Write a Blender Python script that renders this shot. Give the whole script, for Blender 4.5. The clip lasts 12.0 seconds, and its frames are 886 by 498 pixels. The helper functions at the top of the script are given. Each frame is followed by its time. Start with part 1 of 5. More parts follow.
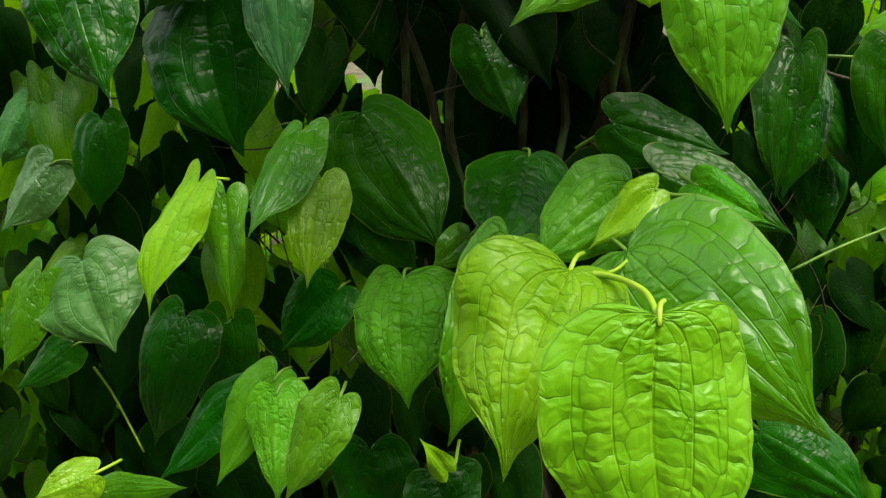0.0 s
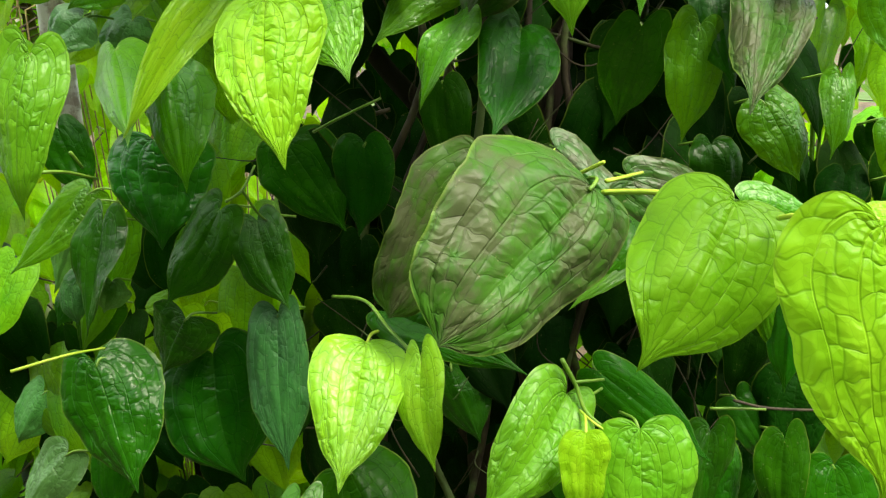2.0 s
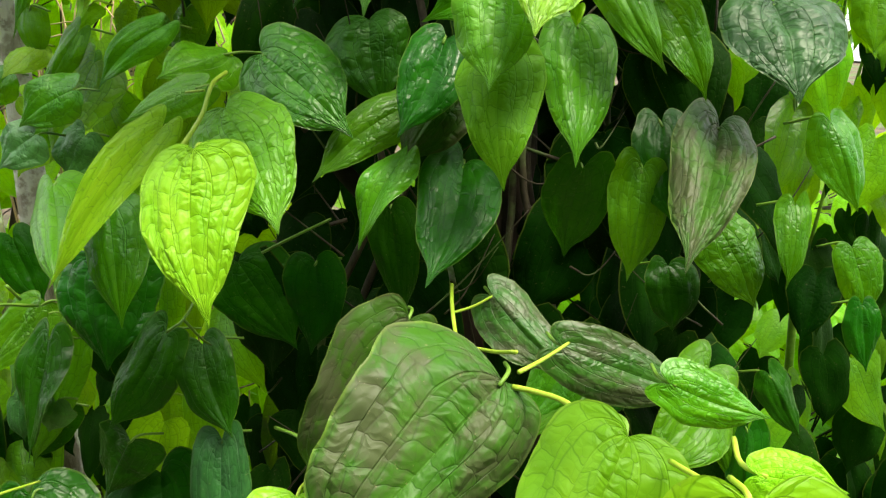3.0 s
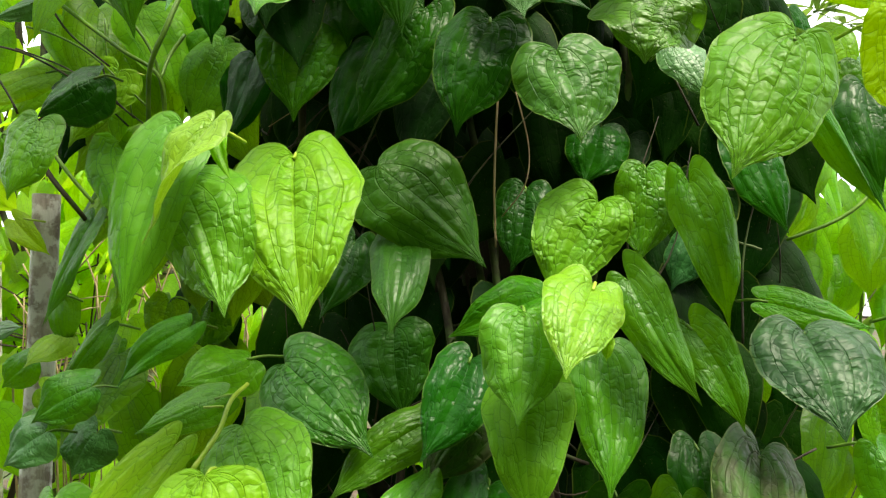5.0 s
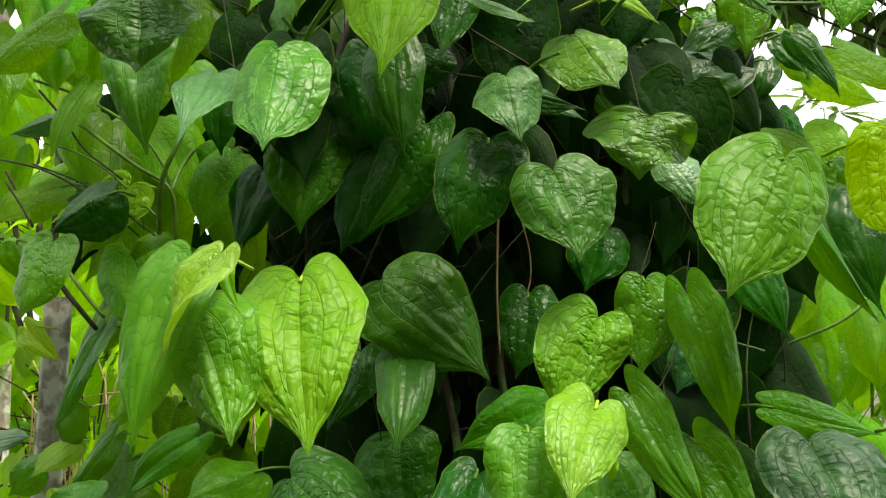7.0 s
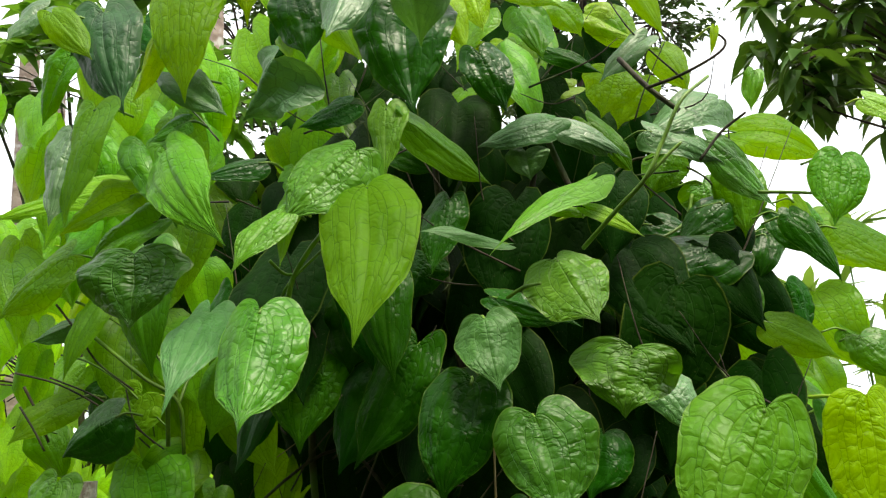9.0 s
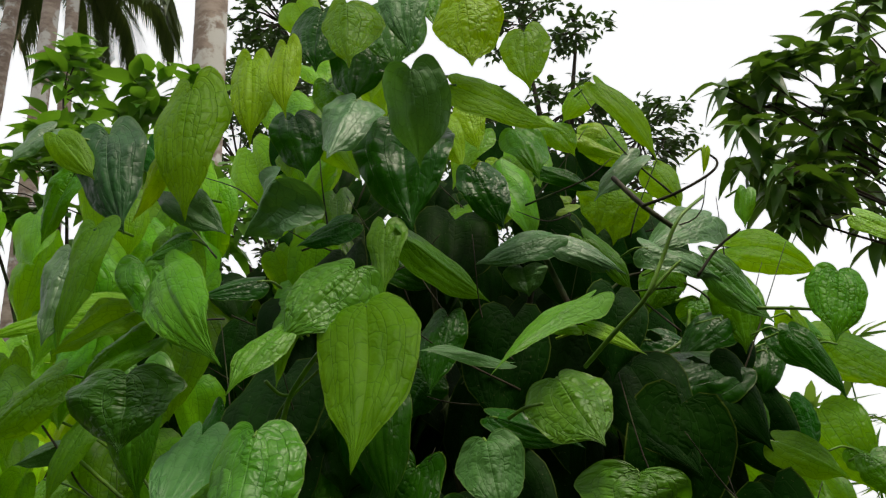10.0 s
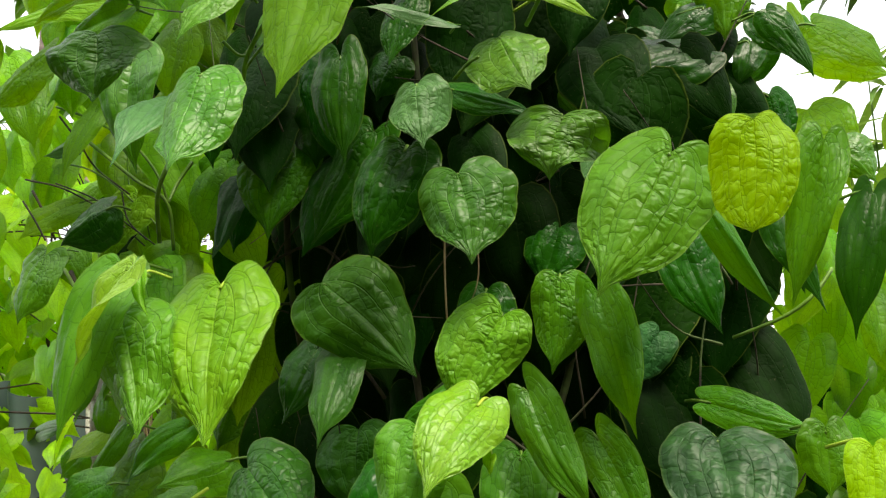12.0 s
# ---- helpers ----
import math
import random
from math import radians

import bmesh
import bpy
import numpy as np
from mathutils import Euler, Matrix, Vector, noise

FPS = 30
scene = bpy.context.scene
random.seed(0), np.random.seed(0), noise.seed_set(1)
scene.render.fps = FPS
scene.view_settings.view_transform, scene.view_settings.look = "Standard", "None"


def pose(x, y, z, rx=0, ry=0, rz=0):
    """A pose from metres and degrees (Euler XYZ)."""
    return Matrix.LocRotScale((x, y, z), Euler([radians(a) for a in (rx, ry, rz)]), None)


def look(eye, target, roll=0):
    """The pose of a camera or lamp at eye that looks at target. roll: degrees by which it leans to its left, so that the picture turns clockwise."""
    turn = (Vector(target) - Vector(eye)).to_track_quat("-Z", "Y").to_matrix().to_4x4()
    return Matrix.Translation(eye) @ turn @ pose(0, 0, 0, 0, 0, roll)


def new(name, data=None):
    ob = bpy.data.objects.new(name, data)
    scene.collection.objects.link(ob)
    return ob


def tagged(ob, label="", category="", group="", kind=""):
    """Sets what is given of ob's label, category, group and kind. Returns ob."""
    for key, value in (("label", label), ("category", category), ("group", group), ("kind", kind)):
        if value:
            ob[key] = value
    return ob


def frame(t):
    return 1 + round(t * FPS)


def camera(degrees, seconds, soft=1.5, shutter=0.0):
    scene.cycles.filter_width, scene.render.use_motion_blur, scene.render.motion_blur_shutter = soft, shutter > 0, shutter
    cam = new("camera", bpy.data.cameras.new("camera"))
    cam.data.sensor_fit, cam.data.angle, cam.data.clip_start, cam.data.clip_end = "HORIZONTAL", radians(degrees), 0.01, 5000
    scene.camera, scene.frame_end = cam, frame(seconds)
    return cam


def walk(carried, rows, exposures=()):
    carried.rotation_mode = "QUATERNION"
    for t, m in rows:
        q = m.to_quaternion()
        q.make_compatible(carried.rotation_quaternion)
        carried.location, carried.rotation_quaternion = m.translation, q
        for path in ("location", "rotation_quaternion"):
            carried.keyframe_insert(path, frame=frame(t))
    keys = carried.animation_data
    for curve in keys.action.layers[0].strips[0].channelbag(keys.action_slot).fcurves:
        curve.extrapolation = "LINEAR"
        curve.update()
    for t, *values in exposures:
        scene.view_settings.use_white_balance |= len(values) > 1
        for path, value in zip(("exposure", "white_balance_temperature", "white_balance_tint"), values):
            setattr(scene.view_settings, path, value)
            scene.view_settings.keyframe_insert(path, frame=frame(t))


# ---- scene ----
cam = camera(58.7, 12.0, soft=1.3)
PATH = [
    (0, (0.031, -0.013, 1.084), (-0.069, 1.861, 0.393), -2.5),
    (0.5, (0.031, -0.002, 1.153), (-0.048, 1.88, 0.481), -2.4),
    (1, (0.034, 0.002, 1.247), (-0.023, 1.89, 0.591), -2.2),
    (1.5, (0.036, -0.003, 1.33), (0.007, 1.89, 0.686), -2.1),
    (2, (0.035, -0.025, 1.418), (0.023, 1.872, 0.783), -1.7),
    (2.5, (0.048, -0.017, 1.454), (0.068, 1.882, 0.829), -1.8),
    (3, (0.093, 0.015, 1.497), (0.063, 1.935, 0.94), -1.5),
    (3.5, (0.07, 0.053, 1.532), (0.03, 1.99, 1.037), -1.4),
    (3.7, (0.061, 0.062, 1.547), (0.032, 2.016, 1.117), -1.4),
    (5.3, (0.09, 0.04, 1.551), (0.019, 2.035, 1.668), -0.6),
    (5.5, (0.09, 0.042, 1.551), (0.017, 2.035, 1.692), -0.8),
    (6, (0.091, 0.04, 1.563), (0.021, 2.031, 1.736), -1.1),
    (6.5, (0.09, 0.031, 1.578), (0.019, 2.018, 1.793), -1.3),
    (6.7, (0.09, 0.029, 1.579), (0.02, 2.015, 1.804), -1.4),
    (8.3, (0.138, 0.021, 1.667), (-0.046, 1.992, 1.954), -3.3),
    (8.5, (0.146, 0.013, 1.684), (-0.047, 1.972, 2.035), -3.6),
    (9, (0.154, 0.006, 1.711), (-0.041, 1.95, 2.14), -3.7),
    (9.5, (0.147, 0.008, 1.718), (-0.016, 1.915, 2.299), -4.2),
    (10, (0.148, 0.008, 1.719), (-0.001, 1.878, 2.415), -4.2),
    (10.5, (0.164, 0.018, 1.711), (0.005, 1.886, 2.408), -4.1),
    (11, (0.201, 0.031, 1.672), (-0.013, 1.94, 2.23), -4.1),
    (11.5, (0.265, 0.039, 1.612), (-0.091, 1.973, 1.98), -3.0),
    (12, (0.261, 0.02, 1.587), (-0.136, 1.969, 1.802), -2.3),
]
walk(cam, [(t, look(eye, target, roll)) for t, eye, target, roll in PATH], [(t, stops + 0.17, 7600, tint) for t, stops, tint in ((0, -0.04, -4), (0.5, 0.27, 0), (0.8, 0.4, 2), (1.5, 0.72, 4), (2.0, 0.52, 5), (2.5, 0.45, 5), (3.5, 0.48, 6), (6.0, 0.18, 7), (8.3, -0.04, 7), (9.3, -0.27, 7), (9.8, -1.08, 7), (10.7, -1.11, 8), (11.1, -0.52, 9), (11.5, -0.04, 10), (12, -0.04, 10))])

# ---- light ----
world = bpy.data.worlds.new("overcast_sky")
scene.world = world
world.use_nodes = True
wn, wl = world.node_tree.nodes, world.node_tree.links
wn.clear()
sky = wn.new("ShaderNodeTexSky")
sky.sky_type, sky.sun_disc = "NISHITA", False
sky.sun_elevation, sky.sun_rotation = radians(65), radians(135)
sky.air_density, sky.dust_density = 1.0, 4.0
cloud = wn.new("ShaderNodeMix")
cloud.data_type = "RGBA"
cloud.inputs[0].default_value = 0.85
cloud.inputs[7].default_value = (11.4, 12.2, 14.2, 1)
bg = wn.new("ShaderNodeBackground")
bg.inputs[1].default_value = 0.18
wout = wn.new("ShaderNodeOutputWorld")
wl.new(sky.outputs[0], cloud.inputs[6])
wl.new(cloud.outputs[2], bg.inputs[0])
wl.new(bg.outputs[0], wout.inputs[0])

sun = new("sun", bpy.data.lights.new("sun", "SUN"))
sun.data.energy, sun.data.angle, sun.data.color = 5.0, radians(24), (1.0, 0.96, 0.9)
sun.matrix_world = look((1.15, -0.35, 4.5), (0.1, 0.7, 1.4))


# ---- materials ----
class Graph:
    """A small helper to write node materials."""

    def __init__(self, name):
        self.mat = bpy.data.materials.new(name)
        self.mat.use_nodes = True
        self.tree = self.mat.node_tree
        self.tree.nodes.clear()
        self.out = self.add("ShaderNodeOutputMaterial")

    def add(self, kind, **inputs):
        n = self.tree.nodes.new(kind)
        for k, v in inputs.items():
            self.put(n, k.replace("_", " "), v)
        return n

    def put(self, n, key, v):
        sock = n.inputs[key]
        if isinstance(v, bpy.types.NodeSocket):
            self.tree.links.new(v, sock)
        else:
            sock.default_value = v

    def math(self, op, a, b=0.0, c=0.0):
        n = self.add("ShaderNodeMath")
        n.operation = op
        for i, v in enumerate((a, b, c)):
            self.put(n, i, v)
        return n.outputs[0]

    def mix(self, f, a, b, blend="MIX"):
        n = self.add("ShaderNodeMix")
        n.data_type, n.blend_type = "RGBA", blend
        for i, v in ((0, f), (6, a), (7, b)):
            self.put(n, i, v)
        return n.outputs[2]

    def ramp(self, v, lo, hi, a=0.0, b=1.0):
        n = self.add("ShaderNodeMapRange")
        n.interpolation_type = "SMOOTHSTEP"
        for i, x in enumerate((v, lo, hi, a, b)):
            self.put(n, i, x)
        return n.outputs[0]

    def noise(self, vec, scale, detail=3.0, rough=0.55):
        n = self.add("ShaderNodeTexNoise")
        if vec:
            self.put(n, "Vector", vec)
        self.put(n, "Scale", scale), self.put(n, "Detail", detail), self.put(n, "Roughness", rough)
        return n.outputs[0]

    def bump(self, height, strength, distance):
        n = self.add("ShaderNodeBump")
        self.put(n, "Strength", strength), self.put(n, "Distance", distance), self.put(n, "Height", height)
        return n.outputs[0]

    def finish(self, shader):
        self.tree.links.new(shader, self.out.inputs[0])
        return self.mat


def rgb(r, g, b):
    return (r, g, b, 1.0)


def leaf_material(name, top, under, glow, rough, gloss, thin, blotch=None, blotch_amount=0.0, island=False, range_low=0.8, range_high=1.2, relief=0.85):
    """A vine leaf: nerves that fan from the stalk and meet in the tip, ladder veins and quilted cells between them, pale rim, light that shines through."""
    g = Graph(name)
    uv = g.add("ShaderNodeUVMap").outputs[0]
    sep = g.add("ShaderNodeSeparateXYZ", Vector=uv)
    s = g.math("ABSOLUTE", g.math("MULTIPLY_ADD", sep.outputs[0], 2.0, -1.0))
    v = sep.outputs[1]
    geo = g.add("ShaderNodeNewGeometry")
    pos = g.add("ShaderNodeTexCoord").outputs["Object"]
    chance = geo.outputs["Random Per Island"] if island else g.add("ShaderNodeObjectInfo").outputs["Random"]
    side = g.math("GREATER_THAN", sep.outputs[0], 0.5)
    near = g.math("MINIMUM", g.math("MULTIPLY", s, 0.62), g.math("MINIMUM", g.math("ABSOLUTE", g.math("SUBTRACT", s, 0.36)), g.math("ABSOLUTE", g.math("SUBTRACT", s, 0.71))))
    thick = g.math("MULTIPLY", g.ramp(v, 0.0, 0.3, 0.05, 0.017), g.ramp(s, 0.5, 0.7, 1.0, 0.7))
    nerve = g.math("SUBTRACT", 1.0, g.ramp(g.math("DIVIDE", near, thick), 0.1, 1.0))
    # quilted cells: one row between two nerves, a ladder of them from stalk to tip
    place = g.math("ADD", g.math("MULTIPLY", chance, 37.0), g.math("MULTIPLY", side, 11.3))
    drift = g.math("MULTIPLY_ADD", g.noise(uv, 4.0, 2.0), 1.6, -0.8)
    step = g.math("ADD", g.math("MULTIPLY", g.math("GREATER_THAN", s, 0.36), 0.37), g.math("MULTIPLY", g.math("GREATER_THAN", s, 0.71), 0.41))
    rung = g.math("ADD", g.math("ADD", g.math("MULTIPLY_ADD", v, 10.5, g.math("MULTIPLY", s, -0.9)), place), g.math("ADD", step, drift))
    cell_at = g.add("ShaderNodeCombineXYZ")
    g.put(cell_at, 0, g.math("MULTIPLY", s, 2.8)), g.put(cell_at, 1, rung)

    def cells(scale, uneven):
        n = g.add("ShaderNodeTexVoronoi", Vector=cell_at.outputs[0], Scale=scale, Randomness=uneven)
        n.voronoi_dimensions, n.feature = "2D", "DISTANCE_TO_EDGE"
        return n.outputs["Distance"]

    wide_cell, small_cell = cells(1.0, 0.36), cells(2.2, 0.8)
    cross = g.ramp(wide_cell, 0.0, 0.055, 1.0, 0.0)
    net = g.ramp(small_cell, 0.0, 0.05, 0.35, 0.0)
    vein = g.math("MAXIMUM", nerve, g.math("MAXIMUM", g.math("MULTIPLY", cross, 0.75), net))
    dome = g.ramp(wide_cell, 0.0, 0.32)
    dimple = g.ramp(small_cell, 0.0, 0.4)
    patch = g.noise(uv, 3.2, 4.0)
    fine = g.noise(pos, 300.0, 3.0)
    tone = g.mix(g.ramp(patch, 0.3, 0.7), top, under)
    tone = g.mix(g.math("MULTIPLY", g.math("MAXIMUM", cross, net), 0.6), tone, rgb(top[0] * 0.5, top[1] * 0.58, top[2] * 0.5))
    tone = g.mix(g.math("MULTIPLY", nerve, 0.5), tone, rgb(min(1, top[0] * 1.7 + 0.008), min(1, top[1] * 1.35 + 0.014), top[2] * 1.6 + 0.005))
    rim = g.ramp(s, 0.962, 0.99)
    tone = g.mix(g.math("MULTIPLY", rim, 0.25), tone, rgb(0.24, 0.33, 0.06))
    if blotch:
        spot = g.ramp(g.noise(uv, 2.6, 6.0, 0.7), 0.42, 0.58)
        tone = g.mix(g.math("MULTIPLY", spot, blotch_amount), tone, blotch)
    speck = g.ramp(g.noise(pos, 420.0, 1.0), 0.72, 0.76)
    tone = g.mix(g.math("MULTIPLY", speck, 0.3), tone, rgb(0.25, 0.24, 0.12))
    hsv = g.add("ShaderNodeHueSaturation")
    g.put(hsv, "Hue", g.math("MULTIPLY_ADD", chance, 0.022, 0.489))
    g.put(hsv, "Value", g.math("MULTIPLY_ADD", g.math("FRACT", g.math("MULTIPLY", chance, 7.31)), range_high - range_low, range_low))
    g.put(hsv, "Color", tone)
    height = g.math("ADD", g.math("MULTIPLY", dome, 0.72), g.math("MULTIPLY", dimple, 0.28))
    height = g.math("ADD", height, g.math("MULTIPLY", nerve, -0.65))
    height = g.math("ADD", height, g.math("MULTIPLY", cross, -0.2))
    height = g.math("ADD", height, g.math("MULTIPLY", fine, 0.07))
    height = g.math("MULTIPLY", height, g.math("MULTIPLY", g.ramp(g.noise(uv, 2.2, 2.0), 0.35, 0.65, 0.4, 1.0), g.ramp(g.math("FRACT", g.math("MULTIPLY", chance, 3.7)), 0.0, 1.0, 0.5, 1.05)))
    size = g.add("ShaderNodeAttribute")
    size.attribute_name = "leaf_width"
    normal = g.bump(height, relief, g.math("MULTIPLY", size.outputs["Fac"], 0.022))
    bsdf = g.add("ShaderNodeBsdfPrincipled")
    g.put(bsdf, "Base Color", hsv.outputs[0])
    g.put(bsdf, "Roughness", g.math("MULTIPLY_ADD", g.noise(uv, 5.0, 3.0), 0.22, rough + 0.04))
    g.put(bsdf, "Specular IOR Level", g.math("MULTIPLY_ADD", g.math("FRACT", g.math("MULTIPLY", chance, 5.3)), gloss * 1.3, gloss * 0.45))
    g.put(bsdf, "Normal", normal)
    trans = g.add("ShaderNodeBsdfTranslucent")
    shine = g.mix(g.math("MULTIPLY", vein, 0.6), glow, rgb(glow[0] * 0.35, glow[1] * 0.45, glow[2] * 0.3))
    g.put(trans, "Color", shine), g.put(trans, "Normal", normal)
    both = g.add("ShaderNodeMixShader")
    g.put(both, 0, thin)
    g.tree.links.new(bsdf.outputs[0], both.inputs[1])
    g.tree.links.new(trans.outputs[0], both.inputs[2])
    return g.finish(both.outputs[0])


LEAF = {
    "bright": leaf_material("young_lime_leaf", rgb(0.16, 0.39, 0.012), rgb(0.235, 0.46, 0.02), rgb(0.43, 0.75, 0.025), 0.26, 0.3, 0.30),
    "lime": leaf_material("young_pale_lime_leaf", rgb(0.17, 0.46, 0.014), rgb(0.245, 0.54, 0.022), rgb(0.42, 0.81, 0.03), 0.26, 0.3, 0.30),
    "fresh": leaf_material("fresh_green_leaf", rgb(0.075, 0.265, 0.010), rgb(0.115, 0.325, 0.016), rgb(0.29, 0.66, 0.02), 0.25, 0.25, 0.28),
    "yellow": leaf_material("young_yellow_leaf", rgb(0.20, 0.39, 0.004), rgb(0.27, 0.47, 0.006), rgb(0.52, 0.78, 0.006), 0.3, 0.3, 0.42),
    "green": leaf_material("mid_green_leaf", rgb(0.036, 0.175, 0.005), rgb(0.068, 0.245, 0.008), rgb(0.26, 0.62, 0.005), 0.22, 0.28, 0.26),
    "mid": leaf_material("deep_green_leaf", rgb(0.018, 0.115, 0.006), rgb(0.036, 0.165, 0.009), rgb(0.16, 0.50, 0.012), 0.24, 0.28, 0.2, relief=0.85),
    "olive": leaf_material("olive_green_leaf", rgb(0.07, 0.205, 0.006), rgb(0.105, 0.265, 0.010), rgb(0.46, 0.78, 0.012), 0.32, 0.2, 0.5),
    "grey": leaf_material("dull_green_leaf", rgb(0.042, 0.16, 0.03), rgb(0.068, 0.21, 0.048), rgb(0.15, 0.42, 0.04), 0.32, 0.6, 0.2, relief=0.6),
    "dark": leaf_material("dark_green_leaf", rgb(0.006, 0.062, 0.002), rgb(0.013, 0.095, 0.003), rgb(0.06, 0.34, 0.003), 0.17, 0.17, 0.13, relief=0.6),
    "blue": leaf_material("bluish_old_leaf", rgb(0.018, 0.10, 0.018), rgb(0.036, 0.145, 0.032), rgb(0.05, 0.24, 0.02), 0.3, 0.26, 0.14, rgb(0.01, 0.05, 0.013), 0.6, relief=0.75),
    "purple": leaf_material("purplish_old_leaf", rgb(0.02, 0.09, 0.006), rgb(0.036, 0.112, 0.011), rgb(0.08, 0.24, 0.01), 0.3, 0.24, 0.12, rgb(0.07, 0.052, 0.042), 0.6),
    "crumple": leaf_material("crumpled_leaf", rgb(0.04, 0.17, 0.006), rgb(0.075, 0.25, 0.012), rgb(0.16, 0.48, 0.01), 0.26, 0.4, 0.2, rgb(0.025, 0.06, 0.01), 0.5, relief=1.0),
}
LABEL = {
    "mid": "smooth deep green heart-shaped leaf",
    "fresh": "fresh light green heart-shaped leaf", "lime": "very pale young lime-green leaf", "bright": "young lime-green heart-shaped leaf", "yellow": "very young yellow-green leaf", "green": "glossy mid-green heart-shaped leaf",
    "olive": "olive-green leaf with light shining through", "grey": "dull grey-green leaf with pale sheen", "dark": "old dark green glossy leaf",
    "blue": "old bluish-green blistered leaf", "purple": "old green leaf with purplish brown blotches", "crumple": "crumpled green leaf with ragged edge",
}


def plain_material(name, a, b, scale, rough, bump=0.5, depth=0.002, stretch=(1, 1, 1), c=None, c_scale=3.0, c_lo=0.5, c_hi=0.65, spec=0.3):
    """Two tones in fine noise, with patches of a third tone, and relief."""
    g = Graph(name)
    pos = g.add("ShaderNodeTexCoord").outputs["Object"]
    m = g.add("ShaderNodeMapping", Vector=pos)
    m.inputs["Scale"].default_value = stretch
    n = g.noise(m.outputs[0], scale, 6.0, 0.65)
    tone = g.mix(g.ramp(n, 0.35, 0.68), a, b)
    if c:
        tone = g.mix(g.ramp(g.noise(pos, c_scale, 5.0, 0.6), c_lo, c_hi), tone, c)
    bsdf = g.add("ShaderNodeBsdfPrincipled")
    g.put(bsdf, "Base Color", tone), g.put(bsdf, "Roughness", rough), g.put(bsdf, "Specular IOR Level", spec)
    g.put(bsdf, "Normal", g.bump(n, bump, depth))
    return g.finish(bsdf.outputs[0])


def foliage_material(name, a, b, glow, thin, rough=0.35, spec=0.45):
    """Leaves of other plants, each in a tone of its own."""
    g = Graph(name)
    chance = g.add("ShaderNodeNewGeometry").outputs["Random Per Island"]
    pos = g.add("ShaderNodeTexCoord").outputs["Object"]
    tone = g.mix(chance, a, b)
    tone = g.mix(g.ramp(g.noise(pos, 30.0, 3.0), 0.4, 0.7, 0.0, 0.4), tone, a)
    bsdf = g.add("ShaderNodeBsdfPrincipled")
    g.put(bsdf, "Base Color", tone), g.put(bsdf, "Roughness", rough), g.put(bsdf, "Specular IOR Level", spec)
    trans = g.add("ShaderNodeBsdfTranslucent", Color=glow)
    both = g.add("ShaderNodeMixShader")
    g.put(both, 0, thin)
    g.tree.links.new(bsdf.outputs[0], both.inputs[1])
    g.tree.links.new(trans.outputs[0], both.inputs[2])
    return g.finish(both.outputs[0])


STALK = plain_material("green_stalk", rgb(0.08, 0.18, 0.02), rgb(0.14, 0.27, 0.035), 60, 0.4, 0.3, 0.001)
YOUNG_STALK = plain_material("yellow_green_stalk", rgb(0.26, 0.42, 0.03), rgb(0.36, 0.50, 0.06), 60, 0.4, 0.3, 0.001)
OLD_STEM = plain_material("brown_stem", rgb(0.022, 0.018, 0.012), rgb(0.06, 0.05, 0.03), 70, 0.7, 0.6, 0.002, (1, 1, 0.3), rgb(0.08, 0.13, 0.04), 12)
BARK = plain_material("dark_bark", rgb(0.018, 0.013, 0.010), rgb(0.06, 0.042, 0.03), 14, 0.85, 0.9, 0.008, (1, 1, 0.25))
PALM_BARK = plain_material("grey_palm_bark", rgb(0.21, 0.155, 0.125), rgb(0.40, 0.32, 0.27), 11, 0.85, 0.6, 0.004, (1, 1, 2.2), rgb(0.52, 0.50, 0.47), 7.0, 0.52, 0.6)
POST_WOOD = plain_material("weathered_post_wood", rgb(0.24, 0.20, 0.17), rgb(0.50, 0.45, 0.40), 60, 0.9, 0.9, 0.006, (1, 1, 0.25), rgb(0.66, 0.65, 0.61), 34.0, 0.45, 0.56)
SOIL = plain_material("damp_soil", rgb(0.045, 0.033, 0.02), rgb(0.12, 0.085, 0.05), 5, 0.9, 0.9, 0.02, (1, 1, 1), rgb(0.06, 0.12, 0.025), 1.3, 0.48, 0.62)
DRY = plain_material("dry_stalk", rgb(0.24, 0.17, 0.09), rgb(0.42, 0.31, 0.18), 30, 0.8)
SHRUB = foliage_material("shrub_leaves", rgb(0.04, 0.14, 0.02), rgb(0.12, 0.28, 0.03), rgb(0.22, 0.5, 0.03), 0.25)
MANGO = foliage_material("long_dark_leaves", rgb(0.025, 0.075, 0.012), rgb(0.055, 0.14, 0.02), rgb(0.14, 0.30, 0.02), 0.2)
PALE_LONG = foliage_material("long_young_leaves", rgb(0.07, 0.18, 0.04), rgb(0.16, 0.30, 0.07), rgb(0.3, 0.5, 0.06), 0.25)
TREE = foliage_material("tree_leaves", rgb(0.02, 0.055, 0.012), rgb(0.045, 0.10, 0.02), rgb(0.08, 0.18, 0.02), 0.15)
FROND = foliage_material("palm_fronds", rgb(0.022, 0.05, 0.01), rgb(0.06, 0.09, 0.025), rgb(0.14, 0.22, 0.03), 0.15)


# ---- mesh helpers ----
def mesh_object(name, bm, material, parent=None, label=""):
    me = bpy.data.meshes.new(name)
    bm.to_mesh(me)
    bm.free()
    for p in me.polygons:
        p.use_smooth = True
    me.materials.append(material)
    ob = new(name, me)
    if parent:
        ob.parent = parent
    return tagged(ob, label)


part = mesh_object


